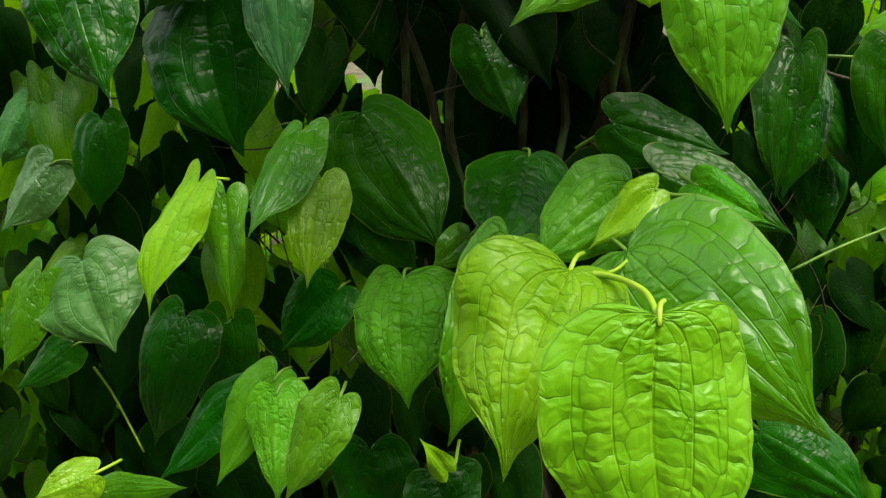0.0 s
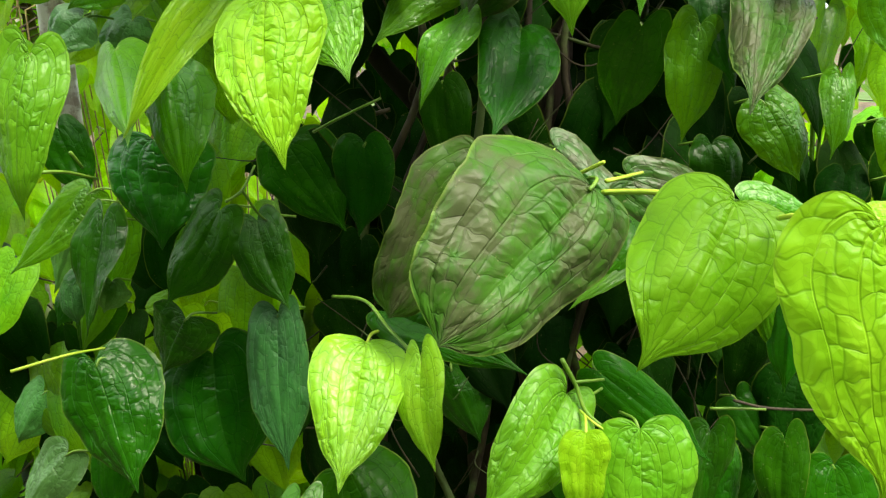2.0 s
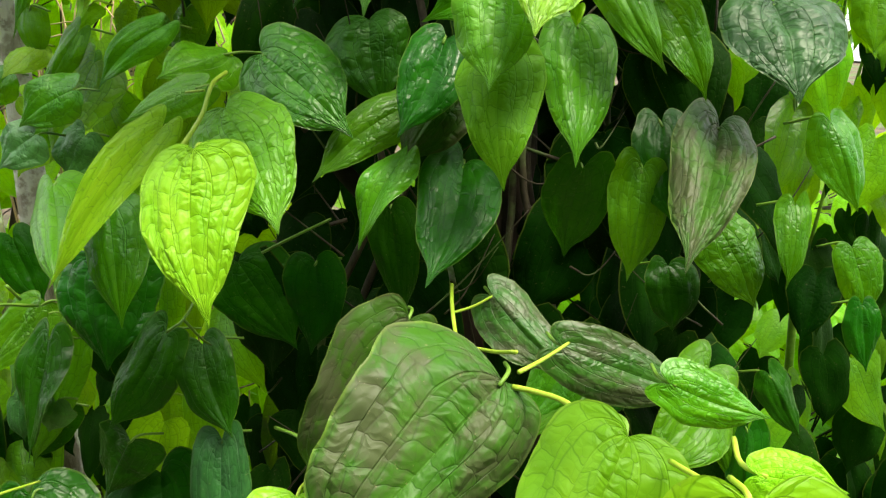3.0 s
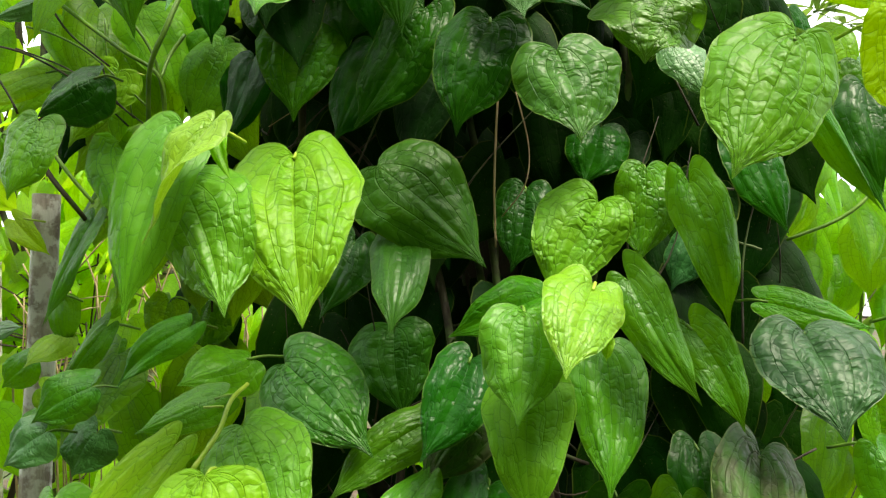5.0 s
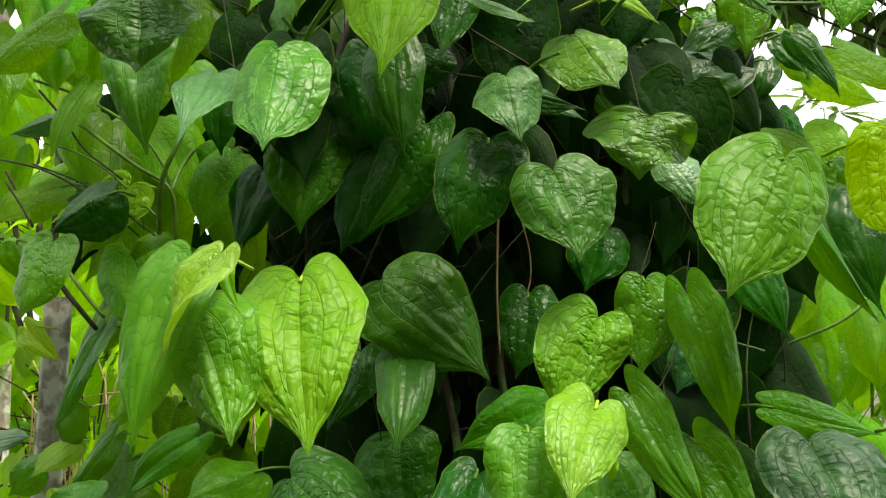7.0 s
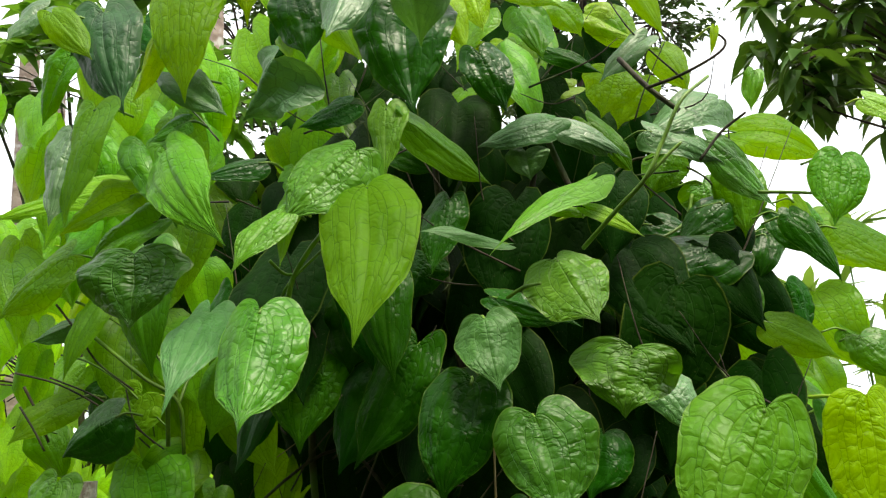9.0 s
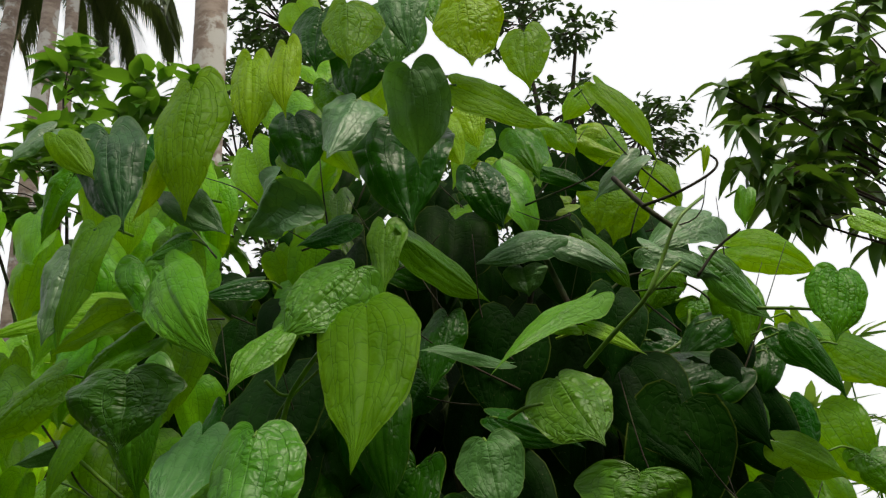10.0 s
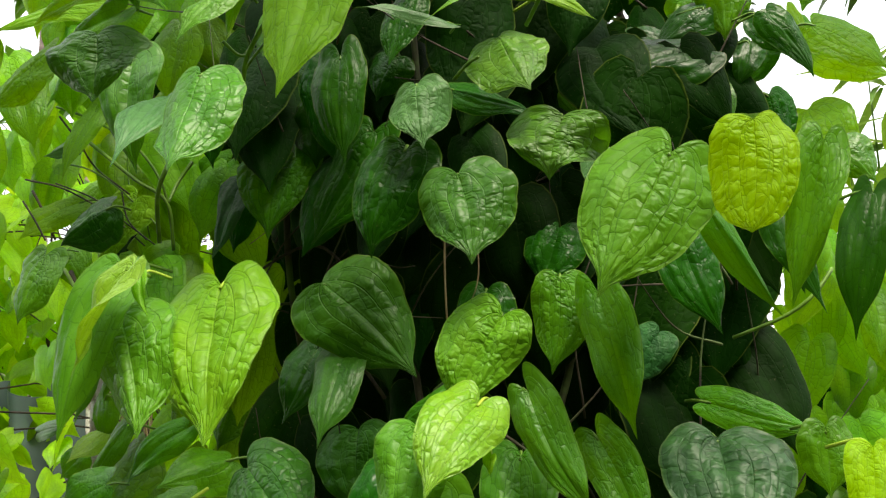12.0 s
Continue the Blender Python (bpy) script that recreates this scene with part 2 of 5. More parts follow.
def tube(bm, points, radii, sides=7):
    """A round, tapering tube along points."""
    pts = [Vector(p) for p in points]
    rings = []
    side = Vector((1, 0, 0))
    for i, p in enumerate(pts):
        d = (pts[min(i + 1, len(pts) - 1)] - pts[max(i - 1, 0)]).normalized()
        if abs(d.dot(side)) > 0.95:
            side = Vector((0, 1, 0))
        side = (side - d * side.dot(d)).normalized()
        up = d.cross(side)
        r = radii[i] if isinstance(radii, (list, tuple)) else radii
        rings.append([bm.verts.new(p + (side * math.cos(a) + up * math.sin(a)) * r) for a in (math.tau * k / sides for k in range(sides))])
    for a, b in zip(rings, rings[1:]):
        for k in range(sides):
            bm.faces.new((a[k], a[(k + 1) % sides], b[(k + 1) % sides], b[k]))
    bm.faces.new(rings[0][::-1])
    bm.faces.new(rings[-1])


def bend(points, steps=5):
    """A smooth line (Catmull-Rom) through points."""
    p = [Vector(q) for q in points]
    p = [p[0] * 2 - p[1]] + p + [p[-1] * 2 - p[-2]]
    out = []
    for i in range(1, len(p) - 2):
        for k in range(steps):
            t = k / steps
            out.append(0.5 * (2 * p[i] + (p[i + 1] - p[i - 1]) * t + (2 * p[i - 1] - 5 * p[i] + 4 * p[i + 1] - p[i + 2]) * t * t + (3 * p[i] - p[i - 1] - 3 * p[i + 1] + p[i + 2]) * t ** 3))
    out.append(p[-2])
    return out


# outline of half a leaf, from the stalk round the lobe to the tip: across in half widths, along in lengths
HEART = [(0, 0), (0.15, -0.06), (0.40, -0.09), (0.67, -0.06), (0.88, 0.03), (0.985, 0.15), (1.0, 0.29), (0.965, 0.43), (0.865, 0.57), (0.68, 0.68), (0.445, 0.772), (0.225, 0.845), (0.105, 0.902), (0.05, 0.955), (0, 1)]
ROUND = [(0, 0), (0.17, -0.035), (0.42, -0.05), (0.66, -0.015), (0.84, 0.07), (0.96, 0.2), (1.0, 0.37), (0.98, 0.53), (0.90, 0.68), (0.75, 0.80), (0.54, 0.895), (0.31, 0.945), (0.13, 0.97), (0.05, 0.985), (0, 1)]


def outline(table, count):
    """Even steps along the smooth line through the table."""
    line = bend([(x, y, 0) for x, y in table], 12)
    far = [0.0]
    for p, q in zip(line, line[1:]):
        far.append(far[-1] + math.hypot((q.x - p.x) * 0.37, q.y - p.y))
    at = np.linspace(0, far[-1], count + 1)
    return np.interp(at, far, [p.x for p in line]), np.interp(at, far, [p.y for p in line])


NERVES = (0.0, 0.36, 0.71, 1.0)


def leaf_grid(length, width, fold, bow, wave, rnd, rounded=False, across=26, along=44, notch=None, lop=None):
    """Points of one heart-shaped leaf: stalk at the origin, tip at +y, upper face +z. Returns points, faces and texture places."""
    half, pts, uvs = width / 2, [], []
    outer_x, outer_y = outline(ROUND if rounded else HEART, along)
    ph, freq = rnd.uniform(0, 6.28), rnd.uniform(6.5, 10)
    uneven, twist, sway = rnd.uniform(-0.08, 0.08), rnd.uniform(-0.5, 0.5), rnd.uniform(-0.05, 0.05)
    deep = [(notch if notch is not None else rnd.uniform(0.9, 2.1)) * rnd.uniform(0.8, 1.2) for _ in (0, 1)]
    lop = lop if lop is not None else uneven
    puff, hook, taper, crease = 0.014 * width, rnd.uniform(-0.05, 0.05), rnd.uniform(0.0, 0.22), rnd.uniform(-0.22, 0.18)
    for j in range(along + 1):
        t = j / along
        mid = t ** 1.25
        for i in range(across + 1):
            s = 2 * i / across - 1
            a = abs(s)
            kind_side = 5 if s > 0 else 0
            out_y = outer_y[j] * (deep[s > 0] if outer_y[j] < 0 else 1)
            ragged = 1 + a * (0.07 * noise.noise((t * 5, ph * 3 + kind_side, 1.0)) + 0.03 * noise.noise((t * 17, ph * 3 + kind_side, 2.0)))
            x = s * half * outer_x[j] * (1 - taper * max(0.0, math.sin(math.pi * min(1.0, max(0.0, (outer_y[j] - 0.2) / 0.8))))) * ragged * (1 + (lop if s > 0 else -lop))
            y = length * (mid + (out_y - mid) * a ** 1.3)
            x += length * (sway * math.sin(math.pi * min(1.0, max(0.0, y / length))) + hook * max(0.0, y / length - 0.8))
            k = next(n for n in range(3) if a <= NERVES[n + 1] + 1e-6)
            f = min(1.0, (a - NERVES[k]) / (NERVES[k + 1] - NERVES[k]))
            fade = min(1.0, t * 4) * min(1.0, (1 - t) * 4)
            h = min(1.0, max(0.0, y / length))
            z = puff * max(0.0, math.sin(math.pi * f)) ** 0.5 * fade
            z += 0.08 * half * outer_x[j] * math.sin(math.pi * min(1.0, a * 1.1))
            z += 0.09 * half * noise.noise((x / half * 1.8 + ph * 9, h * 3.2, lop * 40)) + 0.03 * half * noise.noise((x / half * 5 + ph * 9, h * 9, lop * 40))
            z += bow * length * 4 * h * (1 - h) * (0.6 + 0.4 * math.cos(ph))
            z += (1.5 * fold + crease) * abs(x) * (1 - 0.5 * a) - 0.11 * a * a * half * outer_x[j]
            z += half * outer_x[j] * a * a * (wave * 3 * math.sin(freq * t + ph + (1.7 if s > 0 else 0)) + 0.06 * noise.noise((t * 11 + ph * 4, kind_side, 4.0)))
            z += twist * x * (h - 0.3)
            pts.append((x, y, z))
            uvs.append((i / across, t))
    n = across + 1
    faces = [(j * n + i, j * n + i + 1, (j + 1) * n + i + 1, (j + 1) * n + i) for j in range(along) for i in range(across)]
    return pts, faces, uvs


def leaf_mesh(name, grids, material):
    """One mesh of one or more leaf grids."""
    pts, faces, uvs, wide = [], [], [], []
    for p, f, u in grids:
        o = len(pts)
        pts += p
        uvs += u
        n = next(i for i, q in enumerate(u) if q[0] >= 1.0)
        row = len(p) // (n + 1) * 2 // 5 * (n + 1)
        wide += [(Vector(p[row]) - Vector(p[row + n])).length] * len(p)
        faces += [tuple(o + k for k in q) for q in f]
    me = bpy.data.meshes.new(name)
    me.from_pydata(pts, [], faces)
    me.attributes.new("leaf_width", "FLOAT", "POINT").data.foreach_set("value", wide)
    layer = me.uv_layers.new(name="leaf")
    flat = np.array(uvs, dtype=np.float32)[np.array([lp.vertex_index for lp in me.loops])]
    layer.data.foreach_set("uv", flat.ravel())
    me.polygons.foreach_set("use_smooth", [True] * len(me.polygons))
    me.materials.append(material)
    return me


def leaf_pose(base, tip, roll, face=(0, -1, 0.45)):
    """Stalk end at base, midrib to tip, upper side towards face and turned by roll about the midrib."""
    b, y = Vector(base), (Vector(tip) - Vector(base)).normalized()
    z = Vector(face)
    z = (z - y * z.dot(y)).normalized()
    m = Matrix((y.cross(z), y, z)).transposed().to_4x4()
    return Matrix.Translation(b) @ m @ Matrix.Rotation(radians(roll), 4, "Y")


# ---- ground and far setting ----
def sheet(name, x0, x1, y0, y1, n, z, material, label, bumpy=0.0, parent=None):
    bm = bmesh.new()
    rows = []
    for j in range(n + 1):
        row = []
        for i in range(n + 1):
            x, y = x0 + (x1 - x0) * i / n, y0 + (y1 - y0) * j / n
            row.append(bm.verts.new((x, y, z + bumpy * noise.noise((x * 0.8, y * 0.8, 0)))))
        rows.append(row)
    for j in range(n):
        for i in range(n):
            bm.faces.new((rows[j][i], rows[j][i + 1], rows[j + 1][i + 1], rows[j + 1][i]))
    return tagged(mesh_object(name, bm, material), label, "ground", kind="structure")


sheet("ground", -400, 400, -400, 400, 100, 0.0, SOIL, "damp brown soil with low green weeds", 0.03)

# ---- the vine ----
vine = tagged(new("climbing_vine"), "dense climbing pepper vine with heart-shaped leaves on a trunk", "vine")
vine.location = (0.12, 0.95, 0)
bpy.context.view_layer.update()
HOME = vine.matrix_world.inverted()


def stalk(ob, base, tip, length, material, rnd, parent_pose):
    """The stalk of a leaf, from its base backwards and up towards the stems."""
    y = (Vector(tip) - Vector(base)).normalized()
    b = Vector(base)
    away = Vector((0.12 - b.x, 0.95 - b.y, 0)).normalized() + Vector((rnd.uniform(-0.3, 0.3), 0, 0))
    mid = b - y * length * 0.10 + away * length * 0.25
    end = b + y * length * 0.12 + away * length
    bm = bmesh.new()
    tube(bm, bend([b + y * 0.004, mid, end], 4), 0.0011 + 0.006 * length, 6)
    bm.transform(parent_pose.inverted())
    part("stalk", bm, material, ob)


def leaf(kind, base, tip, width, roll=0, fold=0.1, bow=0.07, wave=0.04, rounded=False, notch=None, lop=None):
    """One leaf of the vine, with its stalk."""
    rnd = random.Random(round(base[0] * 7919 + base[2] * 104729 + tip[0] * 1299, 3))
    length = (Vector(tip) - Vector(base)).length
    grid = leaf_grid(length, width * 1.04, fold, bow, wave, rnd, rounded, 28, 48, notch, lop)
    ob = new("leaf", leaf_mesh("leaf", [grid], LEAF[kind]))
    m = leaf_pose(base, tip, roll)
    ob.parent = vine
    ob.matrix_basis = HOME @ m
    tagged(ob, LABEL[kind])
    stalk(ob, base, tip, rnd.uniform(0.022, 0.036), YOUNG_STALK if kind in ("bright", "yellow", "lime") else STALK, rnd, m)
    return ob


leaf("bright", (-0.029, 0.525, 1.160), (-0.045, 0.440, 1.084), 0.072, 0, -0.1, 0.06, 0.05, notch=0.5)
leaf("bright", (0.013, 0.510, 1.152), (0.021, 0.475, 1.076), 0.037, 25, 0.35, 0.05, 0.08)
leaf("fresh", (0.124, 0.525, 1.111), (0.050, 0.455, 1.046), 0.071, -10, 0.2, 0.1, 0.04)
leaf("lime", (0.130, 0.466, 1.112), (0.129, 0.455, 1.053), 0.038, 0, 0.1, 0.06, 0.02, True)
leaf("fresh", (0.173, 0.484, 1.103), (0.178, 0.455, 0.979), 0.076, 0, 0.05, 0.08, 0.03, notch=0.8)
leaf("dark", (-0.021, 0.610, 1.150), (0.097, 0.530, 1.126), 0.055, 0, 0.14, 0.13, 0.08)
leaf("dark", (-0.290, 0.625, 1.100), (-0.248, 0.575, 0.994), 0.089, 0, -0.41, 0.13, 0.03)
leaf("dark", (-0.307, 0.730, 1.204), (-0.326, 0.690, 1.094), 0.052, 20, 0.2, 0.08, 0.1)
leaf("dark", (-0.148, 0.705, 1.208), (-0.115, 0.665, 1.130), 0.057, 0, 0.1, 0.06, 0.06)
leaf("blue", (-0.132, 0.680, 1.121), (-0.122, 0.620, 0.983), 0.066, 15, -0.09, 0.07, 0.05)
leaf("dark", (-0.068, 0.645, 0.965), (0.001, 0.575, 0.864), 0.107, -10, -0.42, 0.07, 0.04)
leaf("green", (-0.112, 0.610, 0.958), (-0.138, 0.520, 0.899), 0.053, 15, -0.32, 0.12, 0.05)
leaf("green", (-0.190, 0.640, 0.899), (-0.187, 0.600, 0.798), 0.045, 15, 0.3, 0.1, 0.1)
leaf("bright", (-0.206, 0.620, 0.916), (-0.237, 0.550, 0.820), 0.054, 25, 0.2, 0.12, 0.12)
leaf("bright", (-0.092, 0.575, 0.928), (-0.102, 0.530, 0.854), 0.048, 0, 0.05, 0.07, 0.06)
leaf("dark", (0.070, 0.595, 0.937), (0.043, 0.490, 0.892), 0.095, 0, -0.47, 0.06, 0.06)
leaf("dark", (-0.216, 0.730, 1.056), (-0.190, 0.700, 0.917), 0.126, 0, 0.01, 0.08, 0.04)
leaf("grey", (-0.311, 0.605, 0.854), (-0.280, 0.570, 0.783), 0.093, 0, -0.1, 0.05, 0.05, notch=1.7)
leaf("green", (0.309, 0.640, 1.203), (0.234, 0.560, 1.142), 0.067, 0, 0.19, 0.12, 0.08)
leaf("green", (0.228, 0.660, 1.197), (0.141, 0.620, 1.141), 0.037, 20, -0.36, 0.08, 0.03)
leaf("dark", (0.264, 0.700, 1.186), (0.209, 0.680, 1.131), 0.048, 0, -0.43, 0.09, 0.05)
leaf("green", (0.341, 0.700, 1.141), (0.356, 0.680, 1.059), 0.038, 20, -0.17, 0.07, 0.07)
leaf("dark", (0.308, 0.700, 1.127), (0.308, 0.680, 1.076), 0.042, 0, -0.48, 0.09, 0.02)
leaf("dark", (0.365, 0.680, 1.121), (0.361, 0.660, 1.029), 0.038, 25, -0.5, 0.08, 0.08)
leaf("dark", (0.342, 0.610, 1.011), (0.344, 0.590, 0.923), 0.050, 10, -0.04, 0.08, 0.05)
leaf("dark", (0.398, 0.620, 0.974), (0.399, 0.600, 0.860), 0.070, 10, 0.17, 0.1, 0.02)
leaf("dark", (0.158, 0.570, 1.107), (0.254, 0.550, 1.027), 0.046, 0, -0.22, 0.06, 0.03)
leaf("dark", (0.135, 0.590, 0.961), (0.217, 0.570, 0.938), 0.058, 0, -0.28, 0.12, 0.07)
leaf("dark", (0.284, 0.640, 1.002), (0.272, 0.620, 0.888), 0.055, 0, 0.2, 0.08, 0.12)
leaf("dark", (0.402, 0.830, 0.863), (0.408, 0.820, 0.774), 0.055, 0, 0.02, 0.11, 0.04)
leaf("dark", (0.160, 0.550, 0.932), (0.254, 0.530, 0.888), 0.061, 0, -0.3, 0.06, 0.02)
leaf("green", (0.172, 0.500, 0.937), (0.214, 0.470, 0.918), 0.035, 0, 0.21, 0.04, 0.07)
leaf("lime", (0.103, 0.285, 0.942), (0.107, 0.260, 0.841), 0.091, 0, -0.1, 0.07, 0.05, True, notch=1.0)
leaf("bright", (0.076, 0.370, 0.929), (0.038, 0.300, 0.850), 0.084, 0, 0.22, 0.08, 0.15, notch=0.8, lop=0.2)
leaf("green", (0.111, 0.400, 0.928), (0.194, 0.310, 0.864), 0.096, 15, -0.2, 0.1, 0.05, notch=0.7)
leaf("fresh", (0.131, 0.500, 0.936), (0.063, 0.465, 0.893), 0.065, 0, -0.04, 0.09, 0.04)
leaf("bright", (0.140, 0.470, 0.942), (0.098, 0.460, 0.907), 0.027, 15, 0.4, 0.12, 0.15)
leaf("fresh", (-0.032, 0.560, 0.850), (-0.028, 0.500, 0.767), 0.089, 10, -0.08, 0.12, 0.04)
leaf("green", (0.049, 0.500, 0.894), (0.003, 0.450, 0.767), 0.065, 0, 0.25, 0.08, 0.08)
leaf("fresh", (-0.133, 0.520, 0.773), (-0.128, 0.470, 0.705), 0.056, 0, -0.44, 0.06, 0.03, notch=1.4)
leaf("fresh", (-0.141, 0.550, 0.768), (-0.192, 0.520, 0.684), 0.048, 15, 0.05, 0.09, 0.06, notch=1.4)
leaf("fresh", (-0.071, 0.460, 0.801), (-0.111, 0.440, 0.731), 0.044, 10, 0.3, 0.1, 0.05, notch=1.4)
leaf("dark", (-0.093, 0.610, 0.821), (-0.148, 0.600, 0.766), 0.057, 0, 0.3, 0.15, 0.1)
leaf("dark", (-0.274, 0.710, 0.751), (-0.318, 0.680, 0.614), 0.079, 0, -0.02, 0.11, 0.02)
leaf("dark", (-0.243, 0.740, 0.731), (-0.278, 0.720, 0.615), 0.070, 0, -0.27, 0.05, 0.05)
leaf("dark", (-0.199, 0.630, 0.704), (-0.281, 0.600, 0.631), 0.053, 15, 0.06, 0.07, 0.05)
leaf("dark", (-0.073, 0.580, 0.677), (-0.085, 0.560, 0.595), 0.084, 0, -0.16, 0.11, 0.03)
leaf("bright", (0.003, 0.450, 0.747), (-0.015, 0.440, 0.782), 0.019, 20, 0.4, 0.15, 0.15)
leaf("dark", (-0.013, 0.530, 0.687), (0.012, 0.510, 0.631), 0.067, 0, 0.09, 0.08, 0.09)
leaf("green", (-0.348, 0.600, 0.843), (-0.384, 0.570, 0.765), 0.046, 0, -0.26, 0.11, 0.05)
leaf("dark", (-0.417, 0.740, 0.706), (-0.481, 0.720, 0.662), 0.046, 0, -0.18, 0.08, 0.06)
leaf("grey", (-0.431, 0.800, 0.895), (-0.492, 0.780, 0.824), 0.064, 0, -0.4, 0.08, 0.06)
leaf("dark", (-0.338, 0.740, 0.950), (-0.348, 0.720, 0.858), 0.055, 0, -0.27, 0.09, 0.04)
leaf("dark", (0.215, 0.450, 0.777), (0.280, 0.420, 0.735), 0.069, 0, -0.41, 0.13, 0.04)
leaf("dark", (0.282, 0.640, 0.991), (0.279, 0.620, 0.887), 0.062, 0, -0.03, 0.11, 0.04)
leaf("dark", (0.397, 0.830, 0.861), (0.391, 0.810, 0.795), 0.058, 0, -0.14, 0.1, 0.08)
leaf("dark", (0.034, 0.760, 1.016), (0.066, 0.740, 0.931), 0.067, 0, -0.49, 0.12, 0.03)
leaf("dark", (-0.062, 0.620, 0.879), (-0.023, 0.610, 0.834), 0.039, 0, -0.02, 0.11, 0.03)
leaf("green", (0.021, 0.580, 0.876), (-0.010, 0.570, 0.854), 0.032, 0, -0.15, 0.08, 0.08)
leaf("green", (-0.278, 0.500, 0.694), (-0.198, 0.480, 0.714), 0.031, 0, -0.29, 0.1, 0.04)
leaf("bright", (-0.282, 0.500, 0.712), (-0.322, 0.480, 0.703), 0.036, 0, -0.3, 0.12, 0.06)
leaf("purple", (0.118, 0.405, 1.309), (0.029, 0.348, 1.239), 0.106, 0, -0.06, 0.07, 0.06, True, notch=0.6, lop=0.24)
leaf("purple", (0.060, 0.525, 1.299), (-0.009, 0.500, 1.190), 0.070, -15, -0.2, 0.07, 0.05, True)
leaf("fresh", (0.167, 0.324, 1.320), (0.119, 0.293, 1.250), 0.068, 5, -0.12, 0.08, 0.07, False, notch=1.0)
leaf("lime", (0.196, 0.255, 1.328), (0.201, 0.235, 1.220), 0.080, 0, -0.05, 0.08, 0.05, notch=1.3)
leaf("purple", (0.163, 0.495, 1.289), (0.254, 0.500, 1.250), 0.046, 0, 0.06, 0.07, 0.05)
leaf("purple", (0.121, 0.580, 1.295), (0.176, 0.550, 1.242), 0.046, 0, -0.38, 0.11, 0.07)
leaf("green", (0.221, 0.450, 1.283), (0.280, 0.440, 1.264), 0.037, 0, -0.09, 0.05, 0.04)
leaf("lime", (0.215, 0.300, 1.315), (0.248, 0.290, 1.312), 0.023, 0, -0.11, 0.11, 0.06)
leaf("bright", (-0.092, 0.574, 1.413), (-0.079, 0.522, 1.297), 0.080, 0, -0.12, 0.08, 0.05, notch=0.6)
leaf("green", (-0.239, 0.655, 1.375), (-0.202, 0.560, 1.310), 0.059, 0, -0.35, 0.06, 0.05)
leaf("bright", (-0.130, 0.620, 1.423), (-0.206, 0.560, 1.313), 0.036, -20, 0.4, 0.12, 0.08)
leaf("fresh", (-0.081, 0.628, 1.435), (-0.033, 0.562, 1.352), 0.079, 0, -0.09, 0.1, 0.08)
leaf("green", (-0.198, 0.660, 1.357), (-0.183, 0.620, 1.258), 0.060, 0, -0.17, 0.09, 0.07)
leaf("dark", (0.102, 0.665, 1.381), (0.071, 0.568, 1.306), 0.068, 0, 0.12, 0.06, 0.03)
leaf("purple", (0.302, 0.635, 1.412), (0.250, 0.533, 1.324), 0.063, 10, 0.1, 0.1, 0.08, notch=1.8)
leaf("purple", (0.112, 0.665, 1.465), (0.049, 0.640, 1.382), 0.065, 0, -0.34, 0.1, 0.06)
leaf("fresh", (0.129, 0.592, 1.473), (0.128, 0.558, 1.380), 0.064, 0, -0.14, 0.13, 0.09)
leaf("fresh", (0.125, 0.570, 1.522), (0.118, 0.536, 1.452), 0.059, 0, -0.1, 0.07, 0.04, notch=1.0)
leaf("green", (0.190, 0.635, 1.492), (0.182, 0.580, 1.392), 0.058, 0, 0.12, 0.06, 0.03)
leaf("bright", (0.171, 0.568, 1.539), (0.143, 0.505, 1.486), 0.057, -10, -0.03, 0.08, 0.05, notch=1.6)
leaf("green", (0.201, 0.605, 1.542), (0.247, 0.588, 1.456), 0.041, 15, 0.15, 0.1, 0.1)
leaf("green", (0.248, 0.620, 1.509), (0.280, 0.600, 1.435), 0.042, 15, 0.2, 0.1, 0.12)
leaf("blue", (0.334, 0.632, 1.504), (0.335, 0.572, 1.435), 0.089, 0, 0.05, 0.06, 0.06, notch=1.4)
leaf("mid", (-0.067, 0.700, 1.474), (0.014, 0.645, 1.408), 0.082, 0, -0.02, 0.07, 0.08)
leaf("dark", (0.262, 0.655, 1.414), (0.268, 0.610, 1.332), 0.052, 0, -0.06, 0.08, 0.09)
leaf("green", (0.242, 0.630, 1.381), (0.234, 0.630, 1.287), 0.049, 10, -0.26, 0.05, 0.05)
leaf("dark", (0.195, 0.630, 1.382), (0.188, 0.680, 1.295), 0.059, 0, -0.12, 0.08, 0.08)
leaf("green", (0.053, 0.675, 1.429), (-0.024, 0.655, 1.370), 0.043, 0, 0.14, 0.06, 0.08)
leaf("green", (0.056, 0.640, 1.394), (0.016, 0.620, 1.321), 0.036, 30, 0.3, 0.15, 0.15)
leaf("dark", (0.034, 0.730, 1.329), (0.044, 0.720, 1.222), 0.050, 0, 0.01, 0.11, 0.09)
leaf("dark", (-0.125, 0.770, 1.269), (-0.070, 0.760, 1.177), 0.088, 0, -0.09, 0.08, 0.05)
leaf("dark", (-0.047, 0.765, 1.269), (-0.057, 0.760, 1.170), 0.061, 0, 0.03, 0.11, 0.07)
leaf("dark", (-0.250, 0.740, 1.283), (-0.250, 0.720, 1.175), 0.106, 0, -0.44, 0.06, 0.04)
leaf("dark", (-0.184, 0.710, 1.218), (-0.243, 0.690, 1.127), 0.064, 10, -0.13, 0.06, 0.05)
leaf("fresh", (-0.243, 0.520, 1.382), (-0.257, 0.500, 1.270), 0.057, 0, -0.25, 0.13, 0.03)
leaf("green", (-0.347, 0.800, 1.206), (-0.441, 0.780, 1.132), 0.052, 0, 0.21, 0.12, 0.02)
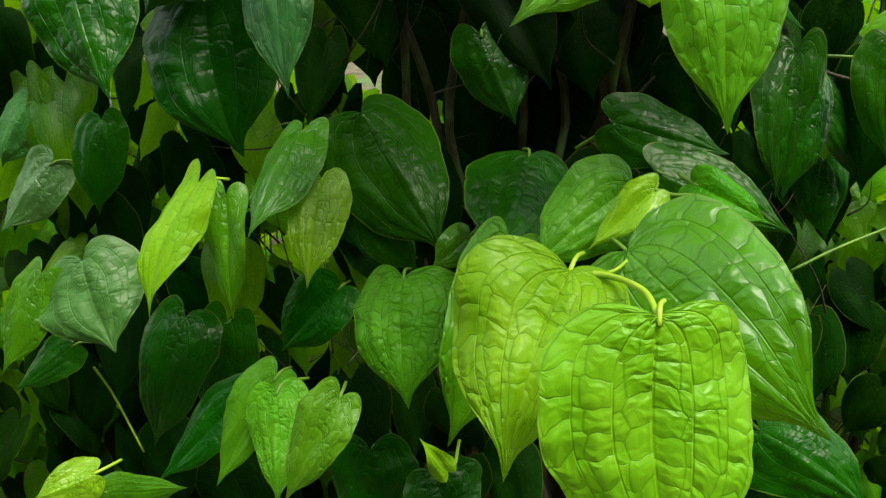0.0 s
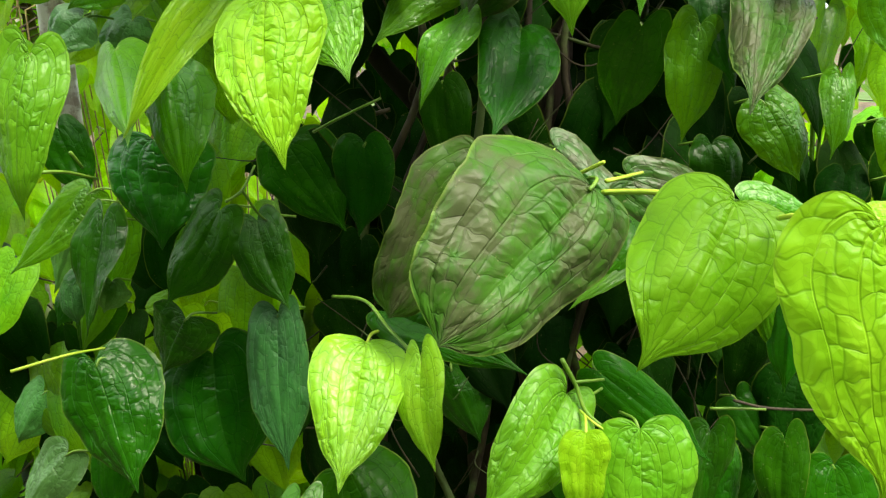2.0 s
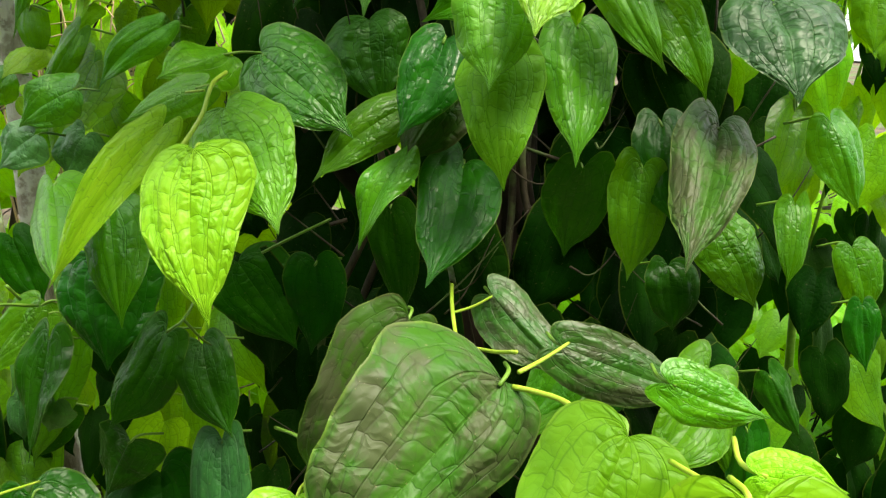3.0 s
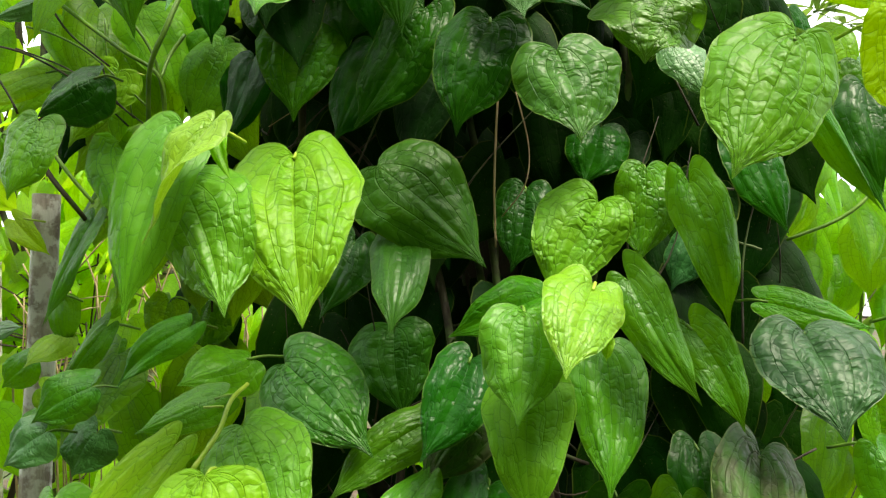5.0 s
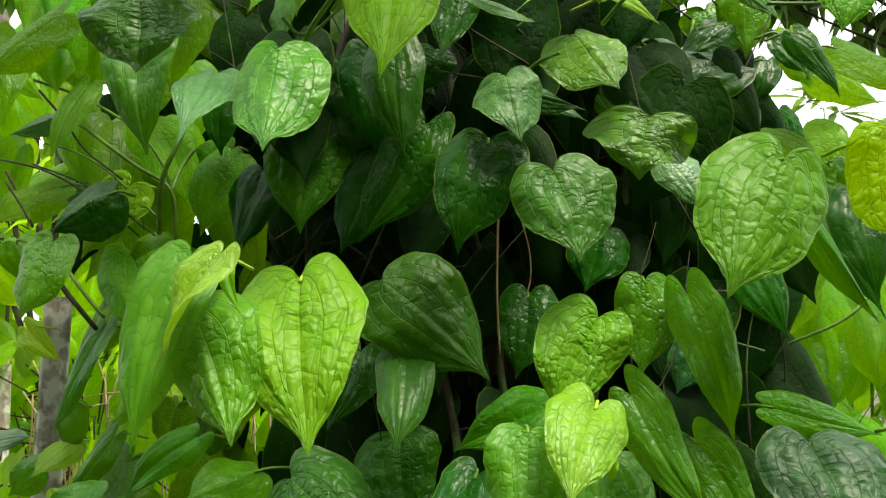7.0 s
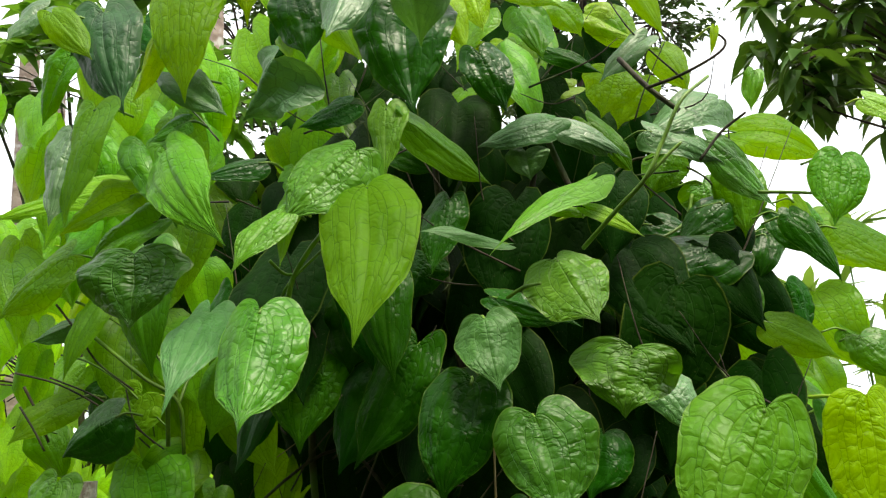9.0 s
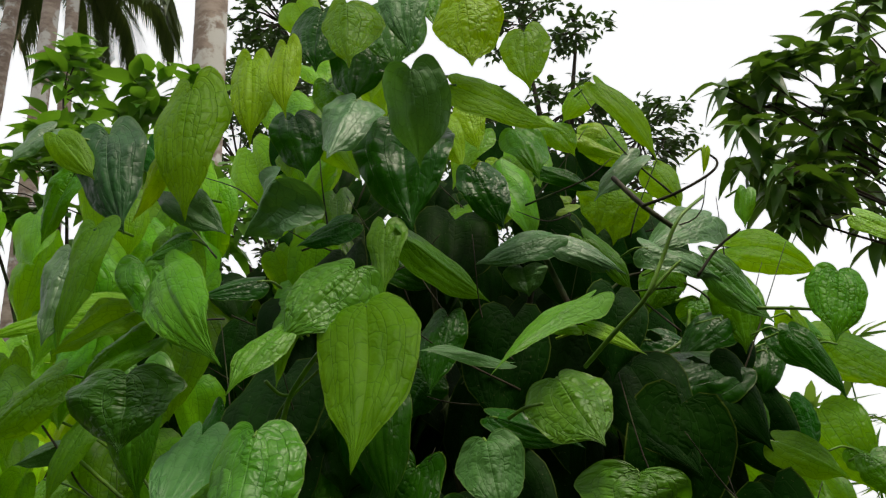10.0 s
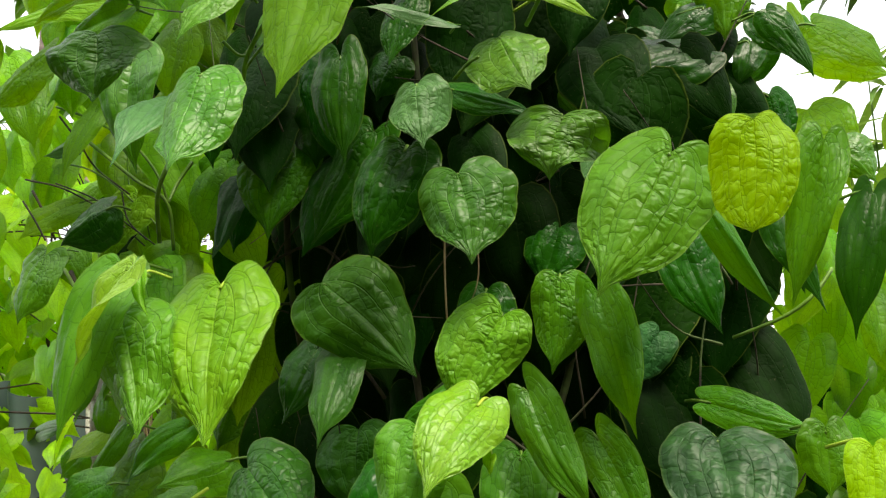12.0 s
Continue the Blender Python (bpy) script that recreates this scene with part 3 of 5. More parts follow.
leaf("green", (-0.116, 0.680, 1.449), (-0.180, 0.665, 1.422), 0.037, 0, -0.29, 0.12, 0.02)
leaf("bright", (-0.034, 0.589, 1.633), (-0.014, 0.524, 1.516), 0.096, 0, -0.12, 0.07, 0.07, notch=1.9)
leaf("fresh", (-0.103, 0.560, 1.612), (-0.062, 0.520, 1.522), 0.072, 5, -0.35, 0.07, 0.1, notch=1.0)
leaf("bright", (-0.074, 0.530, 1.641), (-0.111, 0.515, 1.567), 0.038, 35, 0.45, 0.1, 0.15)
leaf("fresh", (-0.102, 0.560, 1.649), (-0.125, 0.520, 1.521), 0.052, -8, -0.25, 0.1, 0.12, notch=0.8)
leaf("mid", (0.014, 0.685, 1.637), (0.103, 0.670, 1.552), 0.096, 0, -0.1, 0.06, 0.08, notch=0.8)
leaf("mid", (0.034, 0.690, 1.576), (0.029, 0.627, 1.499), 0.049, 0, 0.13, 0.11, 0.09)
leaf("dark", (-0.013, 0.740, 1.577), (-0.041, 0.720, 1.509), 0.054, 0, 0.02, 0.12, 0.09)
leaf("fresh", (0.183, 0.619, 1.599), (0.145, 0.600, 1.525), 0.069, 0, 0.21, 0.06, 0.07, notch=1.5)
leaf("green", (0.226, 0.655, 1.628), (0.216, 0.645, 1.552), 0.049, 0, -0.23, 0.09, 0.07)
leaf("green", (0.255, 0.641, 1.615), (0.277, 0.621, 1.505), 0.043, 15, 0.2, 0.1, 0.12)
leaf("fresh", (0.312, 0.579, 1.707), (0.255, 0.545, 1.607), 0.088, -5, -0.3, 0.06, 0.03, notch=1.7)
leaf("mid", (0.154, 0.617, 1.710), (0.167, 0.587, 1.637), 0.078, 0, -0.12, 0.06, 0.05, notch=2.3)
leaf("dark", (0.107, 0.640, 1.742), (0.079, 0.622, 1.649), 0.072, 0, -0.1, 0.11, 0.06)
leaf("grey", (0.121, 0.627, 1.789), (0.130, 0.605, 1.730), 0.055, 0, -0.2, 0.09, 0.08, notch=1.7)
leaf("crumple", (0.236, 0.650, 1.759), (0.223, 0.640, 1.705), 0.087, 0, -0.2, 0.1, 0.16)
leaf("grey", (0.262, 0.700, 1.734), (0.286, 0.690, 1.686), 0.042, 0, -0.18, 0.12, 0.03)
leaf("green", (-0.048, 0.586, 1.804), (-0.045, 0.532, 1.711), 0.071, 0, -0.3, 0.06, 0.05, notch=1.6)
leaf("grey", (-0.131, 0.690, 1.822), (-0.117, 0.567, 1.728), 0.055, -10, -0.15, 0.13, 0.09)
leaf("dark", (0.051, 0.735, 1.783), (-0.012, 0.725, 1.674), 0.066, 0, -0.06, 0.08, 0.07)
leaf("dark", (0.025, 0.720, 1.857), (0.034, 0.700, 1.746), 0.057, 0, -0.2, 0.1, 0.03)
leaf("green", (-0.277, 0.700, 1.680), (-0.292, 0.680, 1.611), 0.054, 0, -0.27, 0.1, 0.06)
leaf("dark", (0.089, 0.645, 1.483), (0.051, 0.610, 1.412), 0.055, 0, 0.15, 0.1, 0.04)
leaf("dark", (0.403, 0.720, 1.700), (0.434, 0.700, 1.591), 0.029, 0, -0.08, 0.06, 0.05)
leaf("green", (0.148, 0.700, 1.527), (0.070, 0.680, 1.496), 0.052, 0, 0.13, 0.12, 0.04)
leaf("green", (0.338, 0.720, 1.522), (0.422, 0.700, 1.499), 0.035, 0, -0.11, 0.11, 0.07)
leaf("yellow", (0.357, 0.526, 1.711), (0.349, 0.516, 1.640), 0.052, 0, -0.15, 0.06, 0.03, True)
leaf("green", (0.409, 0.575, 1.705), (0.378, 0.560, 1.594), 0.037, 10, 0.2, 0.1, 0.1)
leaf("dark", (0.450, 0.620, 1.674), (0.425, 0.600, 1.570), 0.034, 15, -0.23, 0.11, 0.03)
leaf("dark", (0.406, 0.680, 1.693), (0.408, 0.660, 1.606), 0.049, 0, 0.04, 0.12, 0.06)
leaf("dark", (0.326, 0.720, 1.672), (0.354, 0.700, 1.578), 0.053, 0, 0, 0.05, 0.04)
leaf("green", (0.334, 0.620, 1.679), (0.382, 0.610, 1.589), 0.022, 0, -0.36, 0.06, 0.08)
leaf("green", (0.405, 0.620, 1.512), (0.402, 0.610, 1.465), 0.037, 0, 0.22, 0.12, 0.03)
leaf("yellow", (0.405, 0.520, 1.513), (0.394, 0.500, 1.467), 0.030, 0, 0.12, 0.07, 0.03)
leaf("lime", (-0.071, 0.540, 1.640), (-0.060, 0.530, 1.607), 0.012, 20, 0.6, 0.1, 0.1)
leaf("lime", (0.179, 0.560, 1.505), (0.177, 0.560, 1.490), 0.009, 20, 0.6, 0.1, 0.1)
leaf("green", (-0.363, 0.900, 1.399), (-0.409, 0.880, 1.368), 0.047, 0, -0.42, 0.06, 0.06)
leaf("dark", (-0.394, 0.850, 1.278), (-0.361, 0.830, 1.204), 0.057, 0, -0.02, 0.05, 0.03)
leaf("dark", (-0.394, 0.850, 1.102), (-0.429, 0.830, 1.047), 0.060, 0, -0.42, 0.08, 0.05)
leaf("dark", (-0.388, 0.880, 1.058), (-0.431, 0.870, 0.987), 0.056, 0, -0.42, 0.09, 0.05)
leaf("green", (-0.349, 0.800, 1.218), (-0.400, 0.780, 1.156), 0.052, 0, -0.46, 0.13, 0.05)
leaf("bright", (-0.382, 0.950, 1.387), (-0.423, 0.930, 1.331), 0.059, 0, 0.06, 0.08, 0.09)
leaf("dark", (0.373, 0.860, 1.871), (0.265, 0.840, 1.835), 0.074, 0, -0.07, 0.1, 0.08)
leaf("dark", (0.436, 0.920, 1.895), (0.415, 0.910, 1.841), 0.035, 0, 0.16, 0.11, 0.08)
leaf("dark", (0.440, 0.850, 1.899), (0.477, 0.840, 1.824), 0.036, 0, 0.03, 0.06, 0.08)
leaf("dark", (0.388, 0.900, 1.933), (0.328, 0.890, 1.884), 0.050, 0, -0.29, 0.08, 0.03)
leaf("green", (-0.241, 0.790, 1.908), (-0.223, 0.770, 1.771), 0.075, 0, 0.15, 0.12, 0.05)
leaf("dark", (0.088, 0.760, 1.926), (0.067, 0.740, 1.847), 0.045, 0, -0.11, 0.06, 0.07)
leaf("green", (0.400, 0.660, 1.410), (0.421, 0.640, 1.339), 0.044, 0, -0.28, 0.13, 0.06)
leaf("green", (0.405, 0.720, 1.327), (0.395, 0.700, 1.252), 0.033, 0, 0.04, 0.13, 0.09)
leaf("green", (0.341, 0.730, 1.304), (0.373, 0.710, 1.230), 0.063, 0, -0.07, 0.08, 0.04)
leaf("green", (0.476, 0.750, 1.277), (0.493, 0.740, 1.200), 0.047, 0, 0.03, 0.11, 0.03)
leaf("dark", (0.303, 0.760, 1.258), (0.308, 0.750, 1.192), 0.053, 0, 0.15, 0.13, 0.03)
leaf("dark", (0.483, 0.730, 1.224), (0.490, 0.720, 1.157), 0.035, 0, -0.09, 0.06, 0.09)
leaf("dark", (0.410, 0.750, 1.143), (0.442, 0.740, 1.076), 0.039, 0, -0.39, 0.08, 0.06)
leaf("dark", (0.371, 0.800, 0.946), (0.414, 0.790, 0.857), 0.057, 0, 0.08, 0.11, 0.09)
leaf("green", (0.194, 0.660, 1.215), (0.150, 0.640, 1.152), 0.050, 0, 0.21, 0.1, 0.04)
leaf("dark", (-0.020, 0.800, 1.834), (-0.024, 0.780, 1.763), 0.073, 0, 0.19, 0.1, 0.07)
leaf("dark", (0.001, 0.780, 1.761), (-0.034, 0.760, 1.668), 0.064, 0, -0.19, 0.05, 0.04)
leaf("dark", (0.124, 0.760, 1.826), (0.201, 0.740, 1.792), 0.031, 0, -0.36, 0.05, 0.06)
leaf("dark", (-0.049, 0.820, 1.883), (-0.081, 0.820, 1.825), 0.066, 0, -0.27, 0.05, 0.04)
leaf("dark", (0.059, 0.800, 1.879), (0.036, 0.800, 1.834), 0.058, 0, -0.23, 0.05, 0.03)
leaf("olive", (-0.352, 0.855, 1.764), (-0.412, 0.820, 1.715), 0.053, 0, -0.1, 0.08, 0.05)
leaf("bright", (-0.277, 0.850, 1.761), (-0.330, 0.850, 1.682), 0.067, 0, -0.22, 0.1, 0.06)
leaf("dark", (-0.265, 0.780, 1.739), (-0.322, 0.780, 1.699), 0.073, 0, -0.46, 0.1, 0.02)
leaf("bright", (-0.143, 0.900, 1.775), (-0.153, 0.900, 1.751), 0.035, 0, -0.05, 0.06, 0.06)
leaf("green", (-0.302, 0.850, 1.607), (-0.342, 0.830, 1.499), 0.040, 20, 0.12, 0.07, 0.06)
leaf("yellow", (-0.444, 0.950, 1.614), (-0.401, 0.950, 1.572), 0.032, 0, 0.19, 0.09, 0.05)
leaf("bright", (-0.313, 0.900, 1.628), (-0.325, 0.900, 1.578), 0.038, 0, -0.04, 0.11, 0.06)
leaf("bright", (-0.382, 0.950, 1.481), (-0.405, 0.900, 1.447), 0.040, 0, -0.2, 0.05, 0.06)
leaf("green", (-0.288, 0.850, 1.495), (-0.336, 0.850, 1.430), 0.034, 0, -0.01, 0.1, 0.08)
leaf("green", (-0.279, 0.800, 1.440), (-0.339, 0.800, 1.405), 0.052, 0, -0.03, 0.07, 0.09)
leaf("green", (-0.110, 0.750, 1.473), (-0.159, 0.700, 1.456), 0.056, 0, -0.38, 0.07, 0.05)
leaf("green", (-0.183, 0.800, 1.498), (-0.254, 0.800, 1.440), 0.041, 0, 0.2, 0.13, 0.07)
leaf("green", (-0.448, 1.000, 1.447), (-0.489, 1.000, 1.410), 0.048, 0, 0.1, 0.07, 0.06)
leaf("olive", (-0.261, 0.950, 1.518), (-0.267, 0.950, 1.460), 0.052, 0, 0.04, 0.12, 0.02)
leaf("bright", (-0.430, 1.000, 1.812), (-0.479, 1.000, 1.739), 0.066, 0, -0.09, 0.06, 0.03)
leaf("dark", (-0.367, 0.950, 1.781), (-0.372, 0.950, 1.712), 0.066, 0, 0.12, 0.08, 0.04)
leaf("green", (-0.349, 0.950, 1.842), (-0.367, 0.950, 1.793), 0.053, 0, -0.29, 0.11, 0.09)
leaf("bright", (-0.326, 1.000, 1.752), (-0.400, 1.000, 1.668), 0.053, 0, 0.15, 0.07, 0.05)
leaf("grey", (-0.394, 0.900, 1.854), (-0.444, 0.900, 1.836), 0.032, 0, -0.43, 0.06, 0.04)
leaf("yellow", (-0.449, 1.050, 1.946), (-0.488, 1.050, 1.847), 0.057, 0, -0.32, 0.09, 0.09)
leaf("dark", (-0.171, 0.850, 1.870), (-0.177, 0.850, 1.788), 0.051, 0, 0.03, 0.13, 0.04)
leaf("dark", (-0.140, 0.850, 1.759), (-0.152, 0.850, 1.688), 0.055, 0, -0.05, 0.11, 0.04)
leaf("green", (-0.180, 0.900, 1.810), (-0.225, 0.900, 1.766), 0.051, 0, 0.12, 0.06, 0.08)
leaf("green", (-0.270, 0.950, 1.724), (-0.327, 0.950, 1.678), 0.047, 0, 0.06, 0.06, 0.06)
leaf("bright", (-0.552, 1.100, 2.007), (-0.517, 1.100, 1.940), 0.056, 0, -0.28, 0.06, 0.05)
leaf("lime", (-0.543, 1.150, 1.839), (-0.592, 1.150, 1.774), 0.049, 0, -0.11, 0.12, 0.04)
leaf("green", (-0.522, 1.050, 1.732), (-0.482, 1.050, 1.663), 0.060, 0, -0.29, 0.11, 0.08)
leaf("bright", (-0.321, 1.000, 1.930), (-0.346, 1.000, 1.857), 0.065, 0, -0, 0.07, 0.02)
leaf("lime", (-0.526, 1.000, 0.972), (-0.560, 1.000, 0.904), 0.049, 0, -0.1, 0.06, 0.07)
leaf("bright", (-0.419, 1.100, 0.894), (-0.469, 1.100, 0.823), 0.050, 0, -0.3, 0.11, 0.06)
leaf("lime", (-0.436, 1.100, 0.965), (-0.463, 1.100, 0.896), 0.045, 0, -0.32, 0.08, 0.02)
leaf("grey", (-0.473, 0.850, 0.951), (-0.519, 0.850, 0.879), 0.061, 0, -0.43, 0.1, 0.02)
leaf("olive", (-0.328, 0.950, 1.047), (-0.314, 0.950, 1.006), 0.082, 0, 0.13, 0.11, 0.05)
leaf("bright", (-0.474, 0.900, 0.754), (-0.565, 0.900, 0.675), 0.062, 0, -0.31, 0.1, 0.02)
leaf("green", (-0.480, 1.000, 0.756), (-0.551, 1.000, 0.684), 0.056, 0, 0.13, 0.05, 0.02)
leaf("lime", (-0.451, 1.100, 1.040), (-0.452, 1.100, 0.969), 0.048, 0, -0.02, 0.13, 0.06)
leaf("green", (-0.294, 1.000, 1.108), (-0.345, 1.000, 1.055), 0.063, 0, -0.3, 0.05, 0.05)
leaf("blue", (-0.360, 0.750, 1.130), (-0.362, 0.750, 1.083), 0.032, 0, -0.39, 0.12, 0.04)
leaf("grey", (-0.306, 0.720, 1.143), (-0.318, 0.720, 1.110), 0.040, 0, 0.01, 0.09, 0.05)
leaf("green", (-0.387, 0.950, 1.522), (-0.381, 0.950, 1.462), 0.036, 0, -0.31, 0.13, 0.04)
leaf("lime", (-0.315, 0.950, 1.526), (-0.340, 0.950, 1.493), 0.036, 0, -0.47, 0.12, 0.05)
leaf("bright", (-0.277, 1.000, 1.517), (-0.295, 1.000, 1.458), 0.041, 0, -0.5, 0.11, 0.06)
leaf("green", (-0.312, 0.950, 1.461), (-0.339, 0.950, 1.409), 0.040, 0, -0.12, 0.07, 0.03)
leaf("green", (-0.206, 0.950, 1.518), (-0.227, 0.950, 1.452), 0.058, 0, -0.27, 0.07, 0.06)
leaf("bright", (-0.357, 0.850, 1.432), (-0.313, 0.850, 1.404), 0.036, 0, -0.05, 0.05, 0.08)
leaf("grey", (-0.325, 0.800, 1.397), (-0.366, 0.800, 1.363), 0.051, 0, 0.12, 0.1, 0.06)
leaf("grey", (-0.284, 0.820, 1.393), (-0.309, 0.820, 1.347), 0.058, 0, -0.26, 0.08, 0.09)
leaf("grey", (-0.416, 0.900, 1.167), (-0.462, 0.900, 1.063), 0.055, 0, -0.17, 0.06, 0.03)
leaf("green", (-0.326, 0.800, 1.178), (-0.390, 0.800, 1.020), 0.060, 10, -0.49, 0.1, 0.04)
leaf("bright", (-0.325, 1.050, 0.985), (-0.327, 1.050, 0.902), 0.075, 0, 0.02, 0.05, 0.09)
leaf("dark", (-0.229, 0.700, 1.110), (-0.260, 0.700, 1.048), 0.073, 0, -0.47, 0.08, 0.03)
leaf("olive", (0.028, 0.645, 1.913), (0.032, 0.552, 1.766), 0.084, 0, -0.12, 0.08, 0.03, notch=1.0)
leaf("fresh", (0.018, 0.650, 1.947), (-0.041, 0.620, 1.879), 0.072, -10, -0.35, 0.1, 0.05, notch=1.4)
leaf("fresh", (0.039, 0.700, 2.007), (0.038, 0.680, 1.931), 0.040, 10, -0.04, 0.09, 0.05)
leaf("green", (0.060, 0.700, 1.989), (0.131, 0.780, 1.943), 0.041, 15, -0.4, 0.1, 0.05)
leaf("olive", (-0.145, 0.667, 2.160), (-0.137, 0.650, 2.008), 0.076, 0, -0.25, 0.1, 0.05)
leaf("yellow", (-0.081, 0.660, 2.183), (-0.075, 0.640, 2.072), 0.046, 0, -0.36, 0.11, 0.07)
leaf("yellow", (-0.037, 0.630, 2.174), (-0.035, 0.620, 2.087), 0.032, 0, -0.17, 0.07, 0.09)
leaf("olive", (0.017, 0.660, 2.237), (0.018, 0.650, 2.153), 0.062, 0, -0.44, 0.07, 0.05)
leaf("grey", (0.073, 0.660, 2.251), (0.079, 0.650, 2.161), 0.051, 0, -0.07, 0.07, 0.03)
leaf("yellow", (0.136, 0.680, 2.238), (0.136, 0.680, 2.157), 0.073, 0, -0.3, 0.08, 0.05)
leaf("olive", (0.193, 0.700, 2.206), (0.192, 0.700, 2.136), 0.052, 0, -0.12, 0.13, 0.03)
leaf("grey", (0.082, 0.620, 2.124), (0.079, 0.670, 2.048), 0.061, 0, -0.4, 0.12, 0.08)
leaf("olive", (0.115, 0.700, 2.154), (0.219, 0.720, 2.095), 0.056, 0, -0.1, 0.15, 0.05)
leaf("grey", (0.023, 0.660, 2.124), (0.002, 0.620, 2.041), 0.060, 0, -0.5, 0.1, 0.1)
leaf("grey", (-0.043, 0.620, 2.027), (-0.082, 0.650, 1.985), 0.080, 0, -0.5, 0.15, 0.09)
leaf("blue", (-0.213, 0.640, 2.104), (-0.178, 0.620, 1.989), 0.069, 0, -0.2, 0.08, 0.05)
leaf("yellow", (-0.164, 0.660, 2.089), (-0.194, 0.660, 2.019), 0.030, 0, -0.4, 0.08, 0.07)
leaf("grey", (-0.276, 0.650, 2.123), (-0.303, 0.630, 2.080), 0.036, 0, 0.08, 0.08, 0.07)
leaf("olive", (-0.252, 0.620, 2.098), (-0.211, 0.620, 2.046), 0.032, 0, -0.32, 0.05, 0.05)
leaf("green", (-0.270, 0.680, 2.085), (-0.295, 0.680, 2.015), 0.041, 0, 0.08, 0.1, 0.09)
leaf("grey", (-0.161, 0.680, 2.053), (-0.101, 0.660, 1.997), 0.042, 0, 0.18, 0.11, 0.04)
leaf("olive", (-0.201, 0.610, 1.996), (-0.213, 0.590, 1.881), 0.051, 15, -0.3, 0.1, 0.08)
leaf("grey", (-0.221, 0.610, 1.971), (-0.226, 0.590, 1.887), 0.048, 0, -0.2, 0.1, 0.06)
leaf("olive", (-0.195, 0.670, 1.934), (-0.255, 0.650, 1.895), 0.046, 0, 0.17, 0.09, 0.08)
leaf("fresh", (-0.171, 0.667, 1.906), (-0.237, 0.667, 1.870), 0.046, 0, 0.21, 0.04, 0.07)
leaf("fresh", (-0.156, 0.650, 1.968), (-0.069, 0.570, 1.851), 0.057, 10, -0.3, 0.12, 0.08)
leaf("green", (-0.185, 0.670, 1.980), (-0.144, 0.650, 1.891), 0.053, -20, 0.07, 0.11, 0.05)
leaf("crumple", (-0.143, 0.667, 1.999), (-0.182, 0.667, 1.981), 0.027, 0, 0.02, 0.12, 0.04)
leaf("dark", (-0.062, 0.640, 1.942), (-0.112, 0.620, 1.926), 0.028, 0, -0.48, 0.11, 0.03)
leaf("mid", (-0.172, 0.630, 1.867), (-0.171, 0.620, 1.802), 0.093, 0, -0.1, 0.06, 0.05, notch=1.6)
leaf("fresh", (-0.040, 0.630, 1.894), (-0.073, 0.590, 1.833), 0.036, 10, -0.03, 0.08, 0.08)
leaf("bright", (-0.032, 0.630, 1.896), (-0.042, 0.620, 1.842), 0.016, 0, -0.23, 0.05, 0.07)
leaf("fresh", (0.222, 0.700, 1.915), (0.130, 0.620, 1.838), 0.036, 15, -0.35, 0.22, 0.05)
leaf("bright", (0.213, 0.720, 1.894), (0.170, 0.700, 1.886), 0.016, 0, -0.37, 0.1, 0.05)
leaf("bright", (0.217, 0.700, 1.889), (0.268, 0.720, 1.863), 0.018, 0, -0.01, 0.05, 0.05)
leaf("fresh", (0.184, 0.680, 1.842), (0.212, 0.640, 1.780), 0.074, 0, -0.3, 0.12, 0.05, notch=1.8)
leaf("grey", (0.142, 0.680, 1.860), (0.064, 0.640, 1.867), 0.022, 20, -0.41, 0.06, 0.09)
leaf("green", (0.238, 0.820, 2.016), (0.281, 0.820, 1.949), 0.037, 0, -0.31, 0.1, 0.08)
leaf("grey", (0.384, 0.850, 2.039), (0.294, 0.800, 1.987), 0.063, 0, -0.2, 0.1, 0.08)
leaf("green", (0.406, 0.900, 1.974), (0.406, 0.900, 1.891), 0.059, 0, -0.22, 0.09, 0.05)
leaf("olive", (0.450, 1.040, 2.065), (0.561, 1.040, 2.011), 0.073, 0, -0.1, 0.18, 0.04)
leaf("green", (0.482, 0.800, 1.948), (0.456, 0.780, 1.871), 0.055, 0, -0.2, 0.08, 0.03)
leaf("olive", (0.525, 1.000, 1.921), (0.614, 1.020, 1.865), 0.081, 0, -0.42, 0.13, 0.05)
leaf("green", (0.408, 1.000, 1.869), (0.429, 1.000, 1.801), 0.044, 0, -0, 0.08, 0.03)
leaf("olive", (0.483, 1.150, 1.832), (0.566, 1.150, 1.763), 0.064, 0, -0.1, 0.15, 0.04)
leaf("bright", (0.536, 0.850, 2.022), (0.587, 0.850, 1.987), 0.038, 0, -0.16, 0.13, 0.03)
leaf("olive", (0.272, 0.800, 2.194), (0.326, 0.800, 2.088), 0.037, 0, -0.1, 0.22, 0.06)
leaf("green", (0.174, 0.760, 2.126), (0.192, 0.740, 2.055), 0.046, 0, -0.29, 0.08, 0.09)
leaf("dark", (0.059, 0.720, 2.125), (0.066, 0.700, 1.998), 0.101, 0, 0.12, 0.07, 0.03)
leaf("olive", (0.341, 0.900, 2.129), (0.366, 0.900, 2.067), 0.046, 0, -0.34, 0.11, 0.05)
leaf("grey", (0.314, 0.840, 2.117), (0.253, 0.820, 2.059), 0.033, 0, 0.21, 0.13, 0.09)
leaf("yellow", (0.235, 0.900, 2.092), (0.174, 0.900, 2.069), 0.037, 0, 0.19, 0.13, 0.07)
leaf("yellow", (0.145, 0.850, 2.124), (0.128, 0.850, 2.101), 0.020, 0, -0.12, 0.07, 0.05)
leaf("dark", (0.202, 0.820, 2.105), (0.261, 0.820, 2.068), 0.030, 0, -0.48, 0.08, 0.08)
leaf("olive", (0.285, 0.900, 2.109), (0.262, 0.900, 2.049), 0.076, 0, -0.08, 0.11, 0.06)
